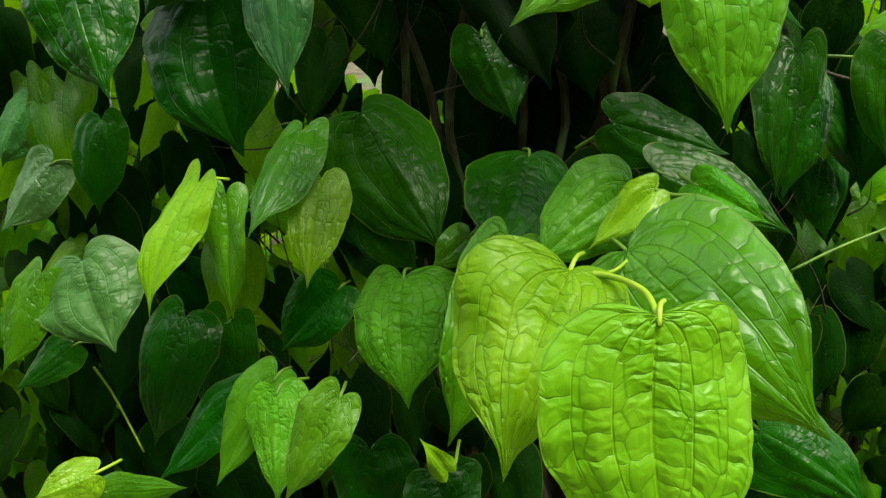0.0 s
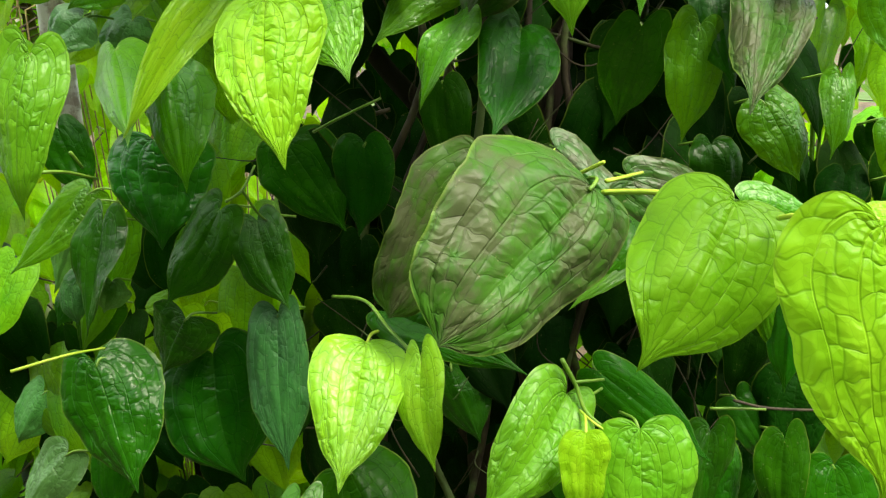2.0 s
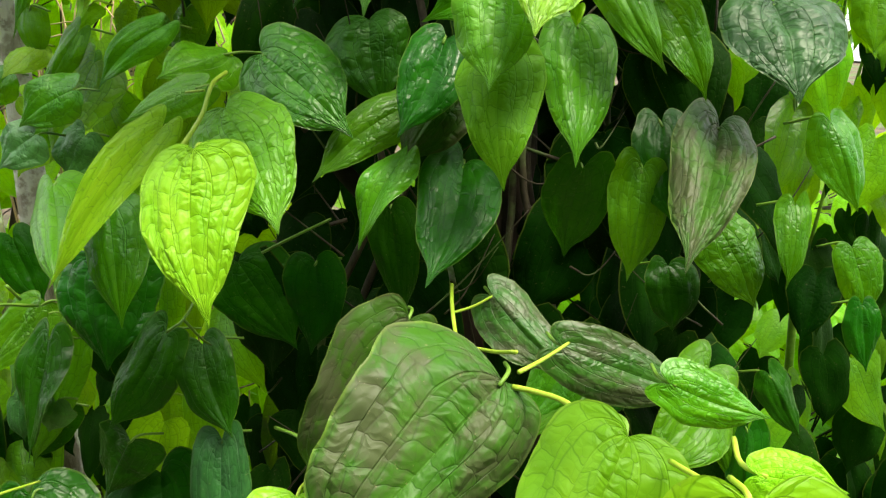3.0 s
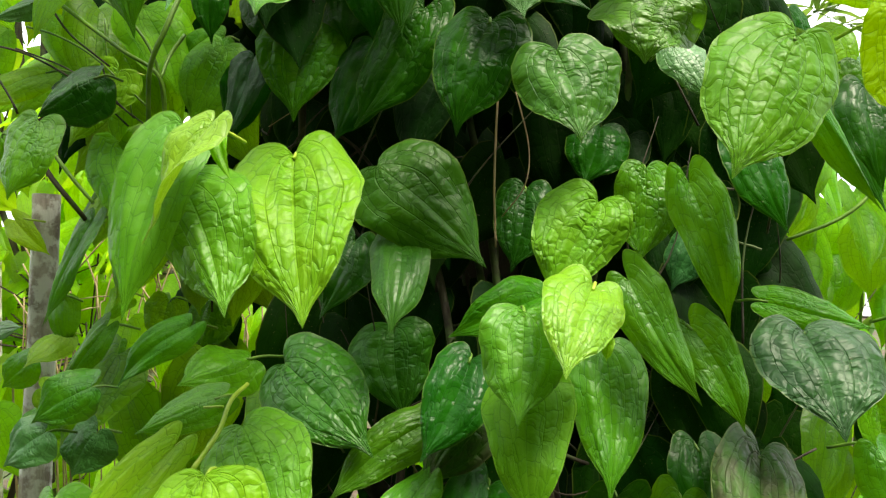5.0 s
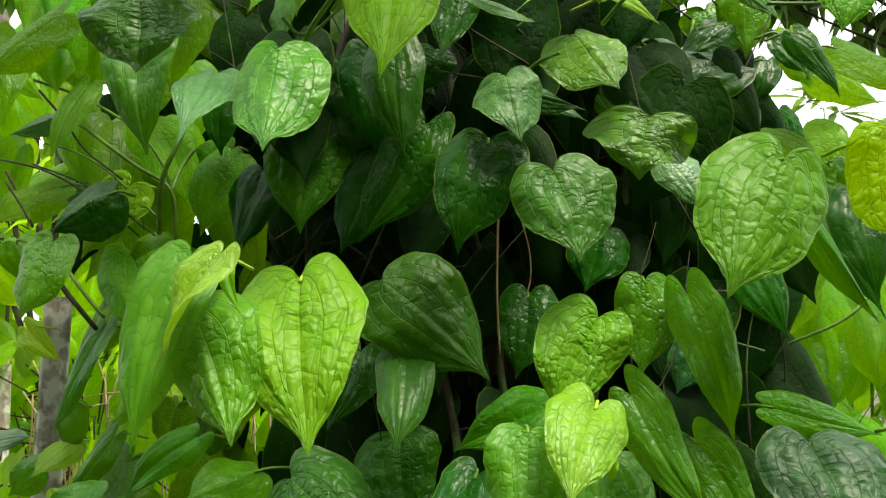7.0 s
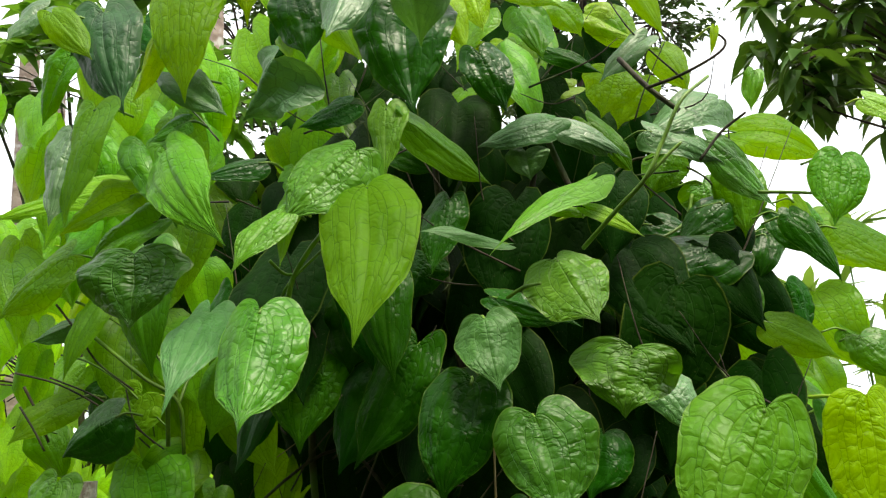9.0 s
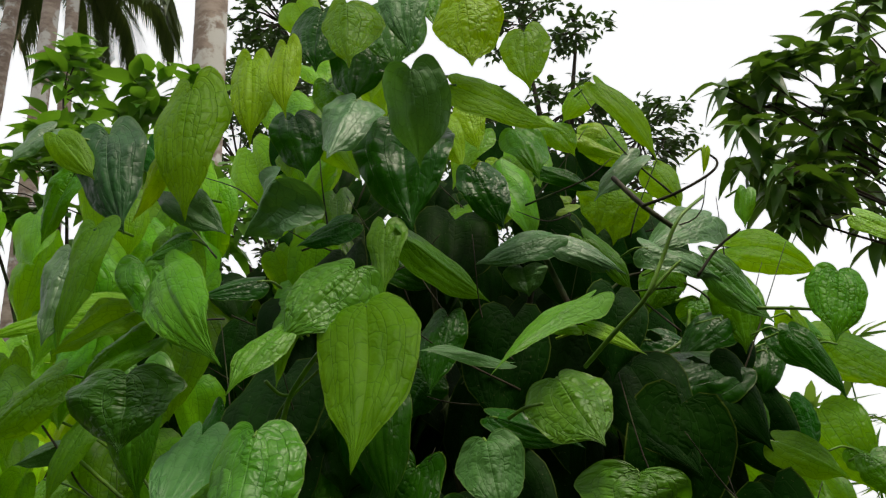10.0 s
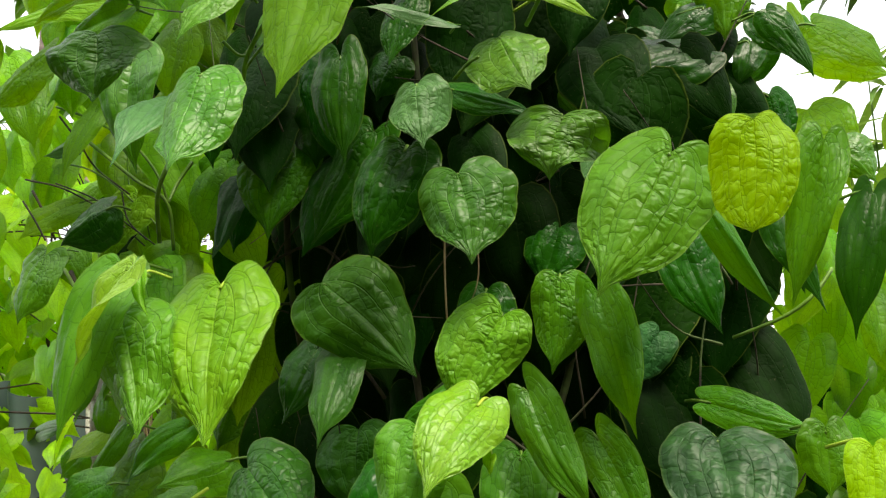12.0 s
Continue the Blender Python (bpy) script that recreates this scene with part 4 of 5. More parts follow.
leaf("dark", (0.004, 0.700, 2.013), (-0.048, 0.700, 1.993), 0.042, 0, -0.33, 0.07, 0.04)
leaf("dark", (0.127, 0.800, 2.102), (0.153, 0.800, 2.028), 0.056, 0, -0.26, 0.12, 0.08)
leaf("grey", (0.168, 0.800, 1.984), (0.171, 0.800, 1.951), 0.046, 0, 0.2, 0.08, 0.06)
leaf("olive", (-0.276, 0.700, 1.888), (-0.347, 0.700, 1.830), 0.058, 0, -0.19, 0.08, 0.07)
leaf("dark", (-0.002, 0.780, 1.864), (0.006, 0.760, 1.754), 0.066, 0, 0.19, 0.13, 0.05)
leaf("olive", (0.223, 0.860, 2.179), (0.245, 0.860, 2.136), 0.040, 0, 0.16, 0.07, 0.05)
leaf("yellow", (0.261, 0.920, 2.195), (0.325, 0.920, 2.147), 0.050, 0, 0.15, 0.05, 0.08)
leaf("dark", (-0.072, 0.780, 2.186), (-0.059, 0.780, 2.106), 0.063, 0, -0.14, 0.08, 0.09)
leaf("dark", (-0.234, 0.760, 2.160), (-0.198, 0.760, 2.100), 0.044, 0, -0.15, 0.12, 0.07)
leaf("green", (-0.037, 0.800, 2.239), (-0.018, 0.800, 2.183), 0.046, 0, -0.44, 0.08, 0.06)
leaf("yellow", (0.090, 0.840, 2.200), (0.112, 0.840, 2.122), 0.040, 0, -0.48, 0.11, 0.04)
leaf("dark", (0.310, 0.950, 1.928), (0.377, 0.950, 1.901), 0.047, 0, -0.11, 0.05, 0.05)
leaf("dark", (0.468, 1.000, 1.918), (0.441, 1.000, 1.865), 0.041, 0, -0.14, 0.05, 0.06)
leaf("green", (0.504, 1.000, 1.943), (0.518, 1.000, 1.885), 0.048, 0, -0.18, 0.13, 0.08)
leaf("dark", (0.013, 0.850, 2.031), (0.075, 0.850, 1.984), 0.045, 0, -0.46, 0.07, 0.05)
leaf("dark", (0.027, 0.850, 1.898), (0.055, 0.850, 1.847), 0.067, 0, -0.28, 0.06, 0.06)
leaf("dark", (0.129, 0.800, 1.833), (0.208, 0.780, 1.792), 0.033, 0, -0.42, 0.05, 0.07)
leaf("green", (0.221, 0.820, 1.904), (0.241, 0.820, 1.838), 0.040, 0, -0.14, 0.07, 0.07)
leaf("green", (0.218, 0.850, 1.866), (0.248, 0.850, 1.805), 0.035, 0, -0.11, 0.09, 0.05)
leaf("grey", (0.201, 0.800, 2.015), (0.118, 0.780, 1.986), 0.044, 0, -0.2, 0.12, 0.05)
leaf("grey", (0.198, 0.800, 2.012), (0.278, 0.820, 1.971), 0.037, 0, -0.2, 0.12, 0.05)
leaf("grey", (0.296, 0.800, 1.993), (0.375, 0.820, 1.956), 0.046, 0, -0.2, 0.1, 0.08)
leaf("crumple", (0.358, 0.820, 1.983), (0.425, 0.840, 1.906), 0.044, 0, -0.2, 0.1, 0.06)
leaf("fresh", (0.411, 0.800, 2.047), (0.401, 0.800, 2.001), 0.020, 0, 0.5, 0.2, 0.15)
leaf("yellow", (0.355, 0.720, 2.061), (0.347, 0.720, 2.031), 0.008, 0, 0.4, 0.2, 0.1)
leaf("olive", (0.283, 0.920, 2.200), (0.310, 0.920, 2.137), 0.064, 0, -0.36, 0.08, 0.02)
leaf("bright", (0.203, 0.880, 2.196), (0.241, 0.880, 2.160), 0.041, 0, 0.12, 0.07, 0.08)
leaf("olive", (0.267, 0.860, 2.222), (0.235, 0.860, 2.181), 0.037, 0, -0.13, 0.11, 0.03)
leaf("yellow", (0.136, 0.950, 2.185), (0.159, 0.950, 2.110), 0.059, 0, -0.43, 0.1, 0.03)
leaf("olive", (0.317, 0.950, 2.115), (0.287, 0.950, 2.050), 0.064, 0, -0.11, 0.1, 0.07)
leaf("yellow", (0.121, 0.920, 2.254), (0.131, 0.920, 2.187), 0.044, 0, -0.08, 0.09, 0.06)
leaf("yellow", (0.230, 0.960, 2.098), (0.191, 0.960, 2.068), 0.058, 0, 0.06, 0.11, 0.08)
leaf("green", (0.334, 0.900, 1.998), (0.307, 0.900, 1.946), 0.052, 0, -0.43, 0.13, 0.03)
leaf("green", (0.379, 0.950, 1.974), (0.389, 0.950, 1.916), 0.054, 0, -0.2, 0.1, 0.09)
leaf("olive", (0.490, 0.980, 1.950), (0.504, 0.980, 1.885), 0.041, 0, -0.48, 0.05, 0.02)
leaf("olive", (0.410, 1.000, 1.814), (0.444, 1.000, 1.784), 0.048, 0, -0.26, 0.06, 0.04)
leaf("green", (0.530, 1.000, 1.790), (0.575, 1.000, 1.760), 0.047, 0, -0.42, 0.08, 0.02)
leaf("bright", (-0.385, 1.150, 1.940), (-0.396, 1.150, 1.835), 0.095, 0, -0.24, 0.07, 0.03)
leaf("bright", (-0.514, 1.150, 2.052), (-0.538, 1.150, 1.958), 0.071, 0, 0.05, 0.11, 0.07)
leaf("lime", (-0.493, 1.200, 1.898), (-0.518, 1.200, 1.833), 0.065, 0, -0.37, 0.06, 0.07)
leaf("bright", (-0.413, 1.150, 1.827), (-0.432, 1.150, 1.761), 0.066, 0, -0.42, 0.04, 0.03)
leaf("blue", (-0.119, 0.800, 1.760), (-0.143, 0.780, 1.675), 0.045, 10, 0.1, 0.07, 0.05)
leaf("olive", (-0.315, 0.830, 1.868), (-0.340, 0.800, 1.777), 0.038, 0, -0.1, 0.07, 0.05)
leaf("grey", (-0.484, 0.950, 1.480), (-0.403, 0.900, 1.493), 0.029, 0, -0.3, 0.07, 0.05)
leaf("green", (-0.371, 1.000, 1.630), (-0.427, 0.980, 1.486), 0.041, 20, 0.3, 0.07, 0.05)
leaf("lime", (-0.271, 0.800, 1.985), (-0.426, 0.780, 1.954), 0.052, 0, -0.1, 0.07, 0.05)
leaf("green", (-0.058, 0.800, 1.796), (-0.074, 0.770, 1.689), 0.084, 0, 0.1, 0.07, 0.05, notch=1.4)
leaf("dark", (-0.097, 0.820, 1.856), (-0.109, 0.800, 1.763), 0.075, 0, 0.1, 0.07, 0.05, notch=1.4)
leaf("dark", (0.144, 0.800, 1.628), (0.127, 0.780, 1.547), 0.060, 0, 0.1, 0.07, 0.05, notch=1.4)
leaf("dark", (0.220, 0.820, 1.690), (0.198, 0.800, 1.627), 0.062, 0, 0.1, 0.07, 0.05, notch=1.4)
leaf("mid", (0.020, 0.760, 1.499), (0.031, 0.740, 1.418), 0.077, 0, 0.1, 0.07, 0.05, notch=1.2)
leaf("blue", (0.309, 0.800, 1.581), (0.278, 0.790, 1.528), 0.043, 0, 0.2, 0.07, 0.05)
leaf("mid", (0.050, 0.740, 2.290), (0.053, 0.730, 2.194), 0.077, 0, -0.2, 0.07, 0.05, notch=1.4)
leaf("dark", (-0.033, 0.760, 2.310), (-0.038, 0.750, 2.219), 0.073, 0, -0.2, 0.07, 0.05, notch=1.4)
leaf("green", (0.116, 0.760, 2.351), (0.098, 0.740, 2.245), 0.073, 0, -0.2, 0.07, 0.05, notch=1.4)
leaf("dark", (0.009, 0.780, 2.286), (-0.003, 0.760, 2.177), 0.073, 0, -0.2, 0.07, 0.05, notch=1.4)
leaf("olive", (0.485, 0.860, 1.887), (0.547, 0.840, 1.825), 0.062, 0, -0.1, 0.07, 0.05, notch=1.2)
leaf("olive", (0.405, 0.860, 1.792), (0.463, 0.840, 1.748), 0.047, 0, -0.2, 0.07, 0.05, notch=1.2)
leaf("green", (0.385, 0.880, 1.846), (0.399, 0.870, 1.789), 0.031, 0, -0.2, 0.07, 0.05)
leaf("dark", (0.438, 0.880, 1.912), (0.460, 0.870, 1.859), 0.038, 0, -0.2, 0.07, 0.05)
leaf("dark", (0.456, 0.950, 1.843), (0.465, 0.940, 1.770), 0.058, 0, -0.2, 0.07, 0.05)
leaf("green", (0.509, 0.900, 1.772), (0.540, 0.890, 1.722), 0.053, 0, -0.2, 0.07, 0.05)
leaf("mid", (0.376, 0.920, 1.883), (0.389, 0.910, 1.822), 0.057, 0, -0.1, 0.07, 0.05)


# ---- inner leaves ----
def spread(count, seed, x0, x1, y0, y1, z0, z1, low, high):
    """Places of leaves that hang inside a block of the vine."""
    rnd = random.Random(seed)
    for _ in range(count):
        base = Vector((rnd.uniform(x0, x1), rnd.uniform(y0, y1), rnd.uniform(z0, z1)))
        long = rnd.uniform(low, high)
        if -0.62 < base.x < -0.30 and base.y < 1.12 and 1.18 < base.z < 1.72:
            continue
        tip = base + Vector((rnd.uniform(-0.55, 0.55), rnd.uniform(-0.5, 0.25), -1)).normalized() * long
        yield base, tip, long * rnd.uniform(0.58, 0.78), rnd.uniform(-35, 35), rnd


def inner_foliage(name, blocks, material, label):
    grids = []
    for block in blocks:
        for base, tip, wide, roll, rnd in spread(*block):
            p, f, u = leaf_grid((tip - base).length, wide, rnd.uniform(-0.05, 0.25), rnd.uniform(0.03, 0.12), 0.05, rnd, False, 10, 14)
            m = HOME @ leaf_pose(base, tip, roll)
            grids.append(([tuple(m @ Vector(q)) for q in p], f, u))
    ob = new(name, leaf_mesh(name, grids, material))
    ob.parent = vine
    return tagged(ob, label, kind="stuff")


# leaf green darkened and dulled to carry the shade deep inside the vine
DEEP = leaf_material("inner_shaded_leaf", rgb(0.003, 0.024, 0.001), rgb(0.006, 0.042, 0.002), rgb(0.02, 0.15, 0.002), 0.42, 0.04, 0.08, relief=0.4, island=True, range_low=0.4, range_high=1.1)
EDGE = leaf_material("inner_green_leaf", rgb(0.03, 0.15, 0.006), rgb(0.11, 0.31, 0.012), rgb(0.48, 0.86, 0.02), 0.24, 0.3, 0.5, relief=0.6, island=True, range_low=0.25, range_high=2.0)
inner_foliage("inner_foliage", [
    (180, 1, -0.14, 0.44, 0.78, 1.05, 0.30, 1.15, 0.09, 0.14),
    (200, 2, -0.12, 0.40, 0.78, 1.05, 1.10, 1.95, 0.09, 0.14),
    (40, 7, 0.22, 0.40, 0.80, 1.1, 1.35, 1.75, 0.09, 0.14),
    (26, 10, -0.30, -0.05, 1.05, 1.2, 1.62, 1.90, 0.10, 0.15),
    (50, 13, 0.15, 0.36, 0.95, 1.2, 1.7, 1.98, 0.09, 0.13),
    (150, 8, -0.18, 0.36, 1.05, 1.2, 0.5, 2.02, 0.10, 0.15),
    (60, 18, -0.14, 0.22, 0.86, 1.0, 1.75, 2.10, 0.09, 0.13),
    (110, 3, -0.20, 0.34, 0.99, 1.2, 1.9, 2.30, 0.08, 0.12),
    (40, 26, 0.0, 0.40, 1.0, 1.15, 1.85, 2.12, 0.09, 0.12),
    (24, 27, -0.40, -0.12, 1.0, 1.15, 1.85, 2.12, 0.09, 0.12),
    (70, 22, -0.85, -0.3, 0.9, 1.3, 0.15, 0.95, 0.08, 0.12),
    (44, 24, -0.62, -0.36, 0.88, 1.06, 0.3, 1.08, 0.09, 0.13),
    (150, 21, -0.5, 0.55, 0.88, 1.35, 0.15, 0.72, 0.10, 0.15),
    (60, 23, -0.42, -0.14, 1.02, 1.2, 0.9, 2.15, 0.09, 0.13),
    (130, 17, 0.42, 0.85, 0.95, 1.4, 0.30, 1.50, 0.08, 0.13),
], DEEP, "dense inner leaves of the vine, coloured dark for shade")
inner_foliage("outer_foliage", [
    (70, 4, -0.75, -0.2, 0.85, 1.25, 0.95, 2.05, 0.07, 0.12),
    (20, 9, -0.64, -0.38, 0.85, 1.02, 0.85, 1.32, 0.08, 0.12),
    (32, 5, 0.46, 0.85, 0.92, 1.35, 0.75, 1.55, 0.07, 0.12),
    (14, 6, -0.12, 0.2, 0.80, 1.0, 2.1, 2.38, 0.08, 0.12),
    (30, 15, -0.78, -0.45, 0.8, 1.2, 1.85, 2.08, 0.08, 0.12),
    (44, 16, 0.40, 0.80, 1.0, 1.3, 1.45, 1.86, 0.08, 0.12),
    (40, 14, 0.42, 0.85, 0.95, 1.4, 1.35, 1.7, 0.08, 0.12),
    (20, 11, -0.50, -0.2, 0.82, 1.15, 1.9, 2.18, 0.08, 0.12),
    (40, 12, -0.40, -0.05, 0.88, 1.1, 2.0, 2.30, 0.08, 0.13),
    (46, 19, -0.30, -0.10, 0.84, 1.05, 0.5, 1.9, 0.09, 0.13),
], EDGE, "looser green leaves at the sides of the vine")

# ---- stems ----
def stem(points, r0, r1, material, label=""):
    line = bend(points, 6)
    bm = bmesh.new()
    tube(bm, line, [r0 + (r1 - r0) * i / (len(line) - 1) for i in range(len(line))], 8)
    bm.transform(HOME)
    return part("stem", bm, material, vine, label)


rnd = random.Random(5)
for i in range(10):
    x, y = 0.12 + rnd.uniform(-0.14, 0.14), 0.86 + rnd.uniform(-0.04, 0.08)
    pts = [(x + rnd.uniform(-0.06, 0.06), y + rnd.uniform(-0.03, 0.03), 0.02 + 2.0 * k / 9) for k in range(10)]
    stem(pts, 0.006, 0.0035, OLD_STEM, "brown woody stem of the vine")
for i in range(9):
    z = rnd.uniform(0.5, 2.0)
    side = rnd.choice((-1, 1))
    a = Vector((0.12 + rnd.uniform(-0.1, 0.1), rnd.uniform(0.80, 0.92), z))
    b = a + Vector((side * rnd.uniform(0.05, 0.14), rnd.uniform(-0.05, 0.05), rnd.uniform(0.0, 0.09)))
    c = b + Vector((side * rnd.uniform(0.04, 0.12), rnd.uniform(-0.05, 0.1), rnd.uniform(-0.1, 0.04)))
    stem([a, b + Vector((0, 0, 0.02)), c, c + Vector((side * 0.03, 0.03, -0.05))], 0.0022, 0.0009, OLD_STEM)

# shoots seen between the front leaves
stem([(0.208, 0.680, 1.850), (0.234, 0.630, 1.869), (0.254, 0.600, 1.884), (0.270, 0.600, 1.912), (0.288, 0.600, 1.944), (0.316, 0.620, 1.970)], 0.00202, 0.0015, STALK)
stem([(0.254, 0.600, 1.884), (0.274, 0.600, 1.902), (0.284, 0.600, 1.910)], 0.00165, 0.00105, STALK)
stem([(0.272, 0.780, 2.067), (0.293, 0.760, 2.025), (0.321, 0.760, 1.996)], 0.00285, 0.0027, OLD_STEM)
stem([(0.290, 0.750, 2.019), (0.321, 0.730, 2.021), (0.353, 0.720, 2.033), (0.363, 0.720, 2.046), (0.350, 0.720, 2.060)], 0.0018, 0.00105, OLD_STEM)
stem([(0.344, 0.800, 1.956), (0.369, 0.800, 1.984), (0.393, 0.790, 1.999)], 0.00165, 0.00135, OLD_STEM)
stem([(-0.052, 0.670, 1.823), (-0.042, 0.660, 1.844), (-0.017, 0.650, 1.873), (0.008, 0.640, 1.891)], 0.00255, 0.00195, STALK)
stem([(-0.061, 0.650, 1.856), (-0.052, 0.660, 1.846), (-0.042, 0.660, 1.844)], 0.00165, 0.00135, STALK)
stem([(0.139, 0.700, 1.815), (0.154, 0.680, 1.820), (0.168, 0.660, 1.819)], 0.0018, 0.00135, STALK)
stem([(0.402, 0.820, 1.922), (0.432, 0.810, 1.916), (0.451, 0.790, 1.907)], 0.0021, 0.0015, STALK)
stem([(0.120, 0.520, 1.144), (0.131, 0.520, 1.122), (0.139, 0.510, 1.102), (0.161, 0.500, 1.087)], 0.00187, 0.00135, STALK)
stem([(0.131, 0.520, 1.124), (0.157, 0.540, 1.115)], 0.00135, 0.0012, STALK)
stem([(0.127, 0.415, 1.309), (0.143, 0.440, 1.305), (0.164, 0.480, 1.298)], 0.00143, 0.00105, YOUNG_STALK)
stem([(0.123, 0.405, 1.305), (0.135, 0.390, 1.309), (0.147, 0.370, 1.313), (0.158, 0.330, 1.319)], 0.00165, 0.00143, YOUNG_STALK)
stem([(0.182, 0.310, 1.316), (0.184, 0.290, 1.323), (0.195, 0.255, 1.331)], 0.00127, 0.00105, YOUNG_STALK)
stem([(0.054, 0.530, 1.285), (0.074, 0.530, 1.279), (0.093, 0.530, 1.277), (0.115, 0.460, 1.302), (0.126, 0.420, 1.319)], 0.00135, 0.0012, YOUNG_STALK)
stem([(0.090, 0.620, 1.297), (0.090, 0.580, 1.287), (0.093, 0.530, 1.278)], 0.00165, 0.0015, YOUNG_STALK)
stem([(0.080, 0.680, 1.313), (0.088, 0.650, 1.299), (0.091, 0.610, 1.297)], 0.0027, 0.0024, OLD_STEM)
stem([(0.090, 0.580, 1.282), (0.106, 0.580, 1.287), (0.121, 0.580, 1.295)], 0.0012, 0.00097, YOUNG_STALK)
stem([(0.081, 0.380, 0.924), (0.097, 0.360, 0.929), (0.106, 0.330, 0.934), (0.106, 0.300, 0.936)], 0.00187, 0.0015, YOUNG_STALK)
stem([(0.091, 0.370, 0.926), (0.103, 0.385, 0.923), (0.114, 0.400, 0.925)], 0.00105, 0.00097, YOUNG_STALK)
stem([(0.140, 0.470, 0.942), (0.153, 0.475, 0.937), (0.168, 0.480, 0.935)], 0.0015, 0.0012, STALK)
stem([(0.109, 0.620, 0.935), (0.124, 0.610, 0.947), (0.135, 0.590, 0.960)], 0.0015, 0.0012, STALK)
stem([(-0.328, 0.560, 1.126), (-0.290, 0.580, 1.130), (-0.276, 0.620, 1.117)], 0.00143, 0.00105, YOUNG_STALK)
stem([(-0.323, 0.620, 1.278), (-0.296, 0.640, 1.275), (-0.284, 0.680, 1.259)], 0.00165, 0.00135, STALK)
stem([(-0.285, 0.640, 1.292), (-0.281, 0.650, 1.276)], 0.0015, 0.0012, STALK)
stem([(-0.163, 0.660, 1.239), (-0.150, 0.670, 1.247), (-0.141, 0.690, 1.265)], 0.0015, 0.00105, STALK)
stem([(-0.150, 0.670, 1.247), (-0.144, 0.690, 1.221), (-0.138, 0.700, 1.209)], 0.00135, 0.00105, STALK)
stem([(-0.072, 0.650, 1.149), (-0.037, 0.600, 1.164), (-0.015, 0.560, 1.156), (0.013, 0.520, 1.144)], 0.00165, 0.0015, STALK)
stem([(-0.111, 0.600, 1.409), (-0.098, 0.620, 1.432), (-0.094, 0.640, 1.453), (-0.090, 0.670, 1.461)], 0.00195, 0.00165, YOUNG_STALK)
stem([(-0.097, 0.630, 1.450), (-0.115, 0.640, 1.448)], 0.00105, 0.00097, YOUNG_STALK)
stem([(-0.353, 0.850, 1.846), (-0.307, 0.840, 1.811), (-0.263, 0.830, 1.778), (-0.224, 0.830, 1.749), (-0.222, 0.840, 1.695)], 0.00225, 0.00195, STALK)
stem([(-0.209, 0.860, 1.802), (-0.221, 0.850, 1.778), (-0.223, 0.830, 1.749)], 0.0021, 0.0018, STALK)
stem([(-0.385, 0.850, 1.788), (-0.325, 0.840, 1.763), (-0.277, 0.830, 1.730), (-0.240, 0.830, 1.702)], 0.00105, 0.00075, OLD_STEM)
stem([(-0.289, 0.840, 1.768), (-0.274, 0.830, 1.733), (-0.250, 0.830, 1.708)], 0.00105, 0.00075, OLD_STEM)
stem([(-0.372, 0.780, 1.754), (-0.355, 0.780, 1.729), (-0.343, 0.780, 1.708)], 0.0012, 0.00105, OLD_STEM)
stem([(-0.303, 0.760, 1.672), (-0.276, 0.750, 1.641), (-0.254, 0.750, 1.615)], 0.00195, 0.00165, STALK)
stem([(0.116, 0.750, 1.706), (0.114, 0.750, 1.673), (0.112, 0.755, 1.622), (0.113, 0.760, 1.571)], 0.00105, 0.0009, DRY)
stem([(0.133, 0.760, 1.713), (0.144, 0.760, 1.663), (0.140, 0.760, 1.627), (0.119, 0.770, 1.599)], 0.00068, 0.00052, DRY)
stem([(-0.032, 0.780, 1.744), (-0.056, 0.780, 1.717), (-0.100, 0.780, 1.688)], 0.0006, 0.00045, DRY)
stem([(-0.082, 0.880, 1.893), (-0.084, 0.880, 1.849), (-0.081, 0.880, 1.792)], 0.003, 0.0027, OLD_STEM)
stem([(-0.121, 0.860, 1.846), (-0.086, 0.870, 1.836), (-0.048, 0.880, 1.820)], 0.00195, 0.0015, OLD_STEM)
stem([(0.350, 0.605, 1.712), (0.352, 0.580, 1.712), (0.357, 0.560, 1.711)], 0.00143, 0.0012, YOUNG_STALK)
stem([(0.365, 0.950, 1.960), (0.349, 0.940, 1.923), (0.302, 0.920, 1.895), (0.255, 0.900, 1.853)], 0.00225, 0.00187, STALK)
stem([(0.299, 0.920, 1.898), (0.347, 0.930, 1.905), (0.422, 0.940, 1.905), (0.496, 0.950, 1.900)], 0.00195, 0.00135, OLD_STEM)
stem([(0.453, 0.750, 1.630), (0.433, 0.740, 1.607), (0.408, 0.740, 1.590), (0.366, 0.740, 1.574)], 0.0018, 0.0015, STALK)
stem([(0.156, 0.540, 1.107), (0.144, 0.530, 1.106), (0.134, 0.525, 1.105)], 0.0012, 0.00105, STALK)
stem([(0.133, 0.510, 1.105), (0.140, 0.490, 1.106), (0.154, 0.485, 1.098)], 0.00105, 0.00097, YOUNG_STALK)
stem([(-0.095, 0.750, 1.284), (-0.066, 0.750, 1.298), (-0.027, 0.760, 1.314)], 0.0015, 0.00135, STALK)
stem([(-0.109, 0.850, 1.265), (-0.072, 0.850, 1.277), (-0.025, 0.860, 1.288)], 0.003, 0.00255, OLD_STEM)
stem([(0.085, 0.900, 1.320), (0.162, 0.900, 1.055), (0.271, 0.900, 1.047), (0.338, 0.900, 1.042)], 0.0024, 0.00225, OLD_STEM)
stem([(0.348, 0.750, 0.972), (0.388, 0.750, 0.961), (0.455, 0.750, 0.956)], 0.0018, 0.0015, OLD_STEM)
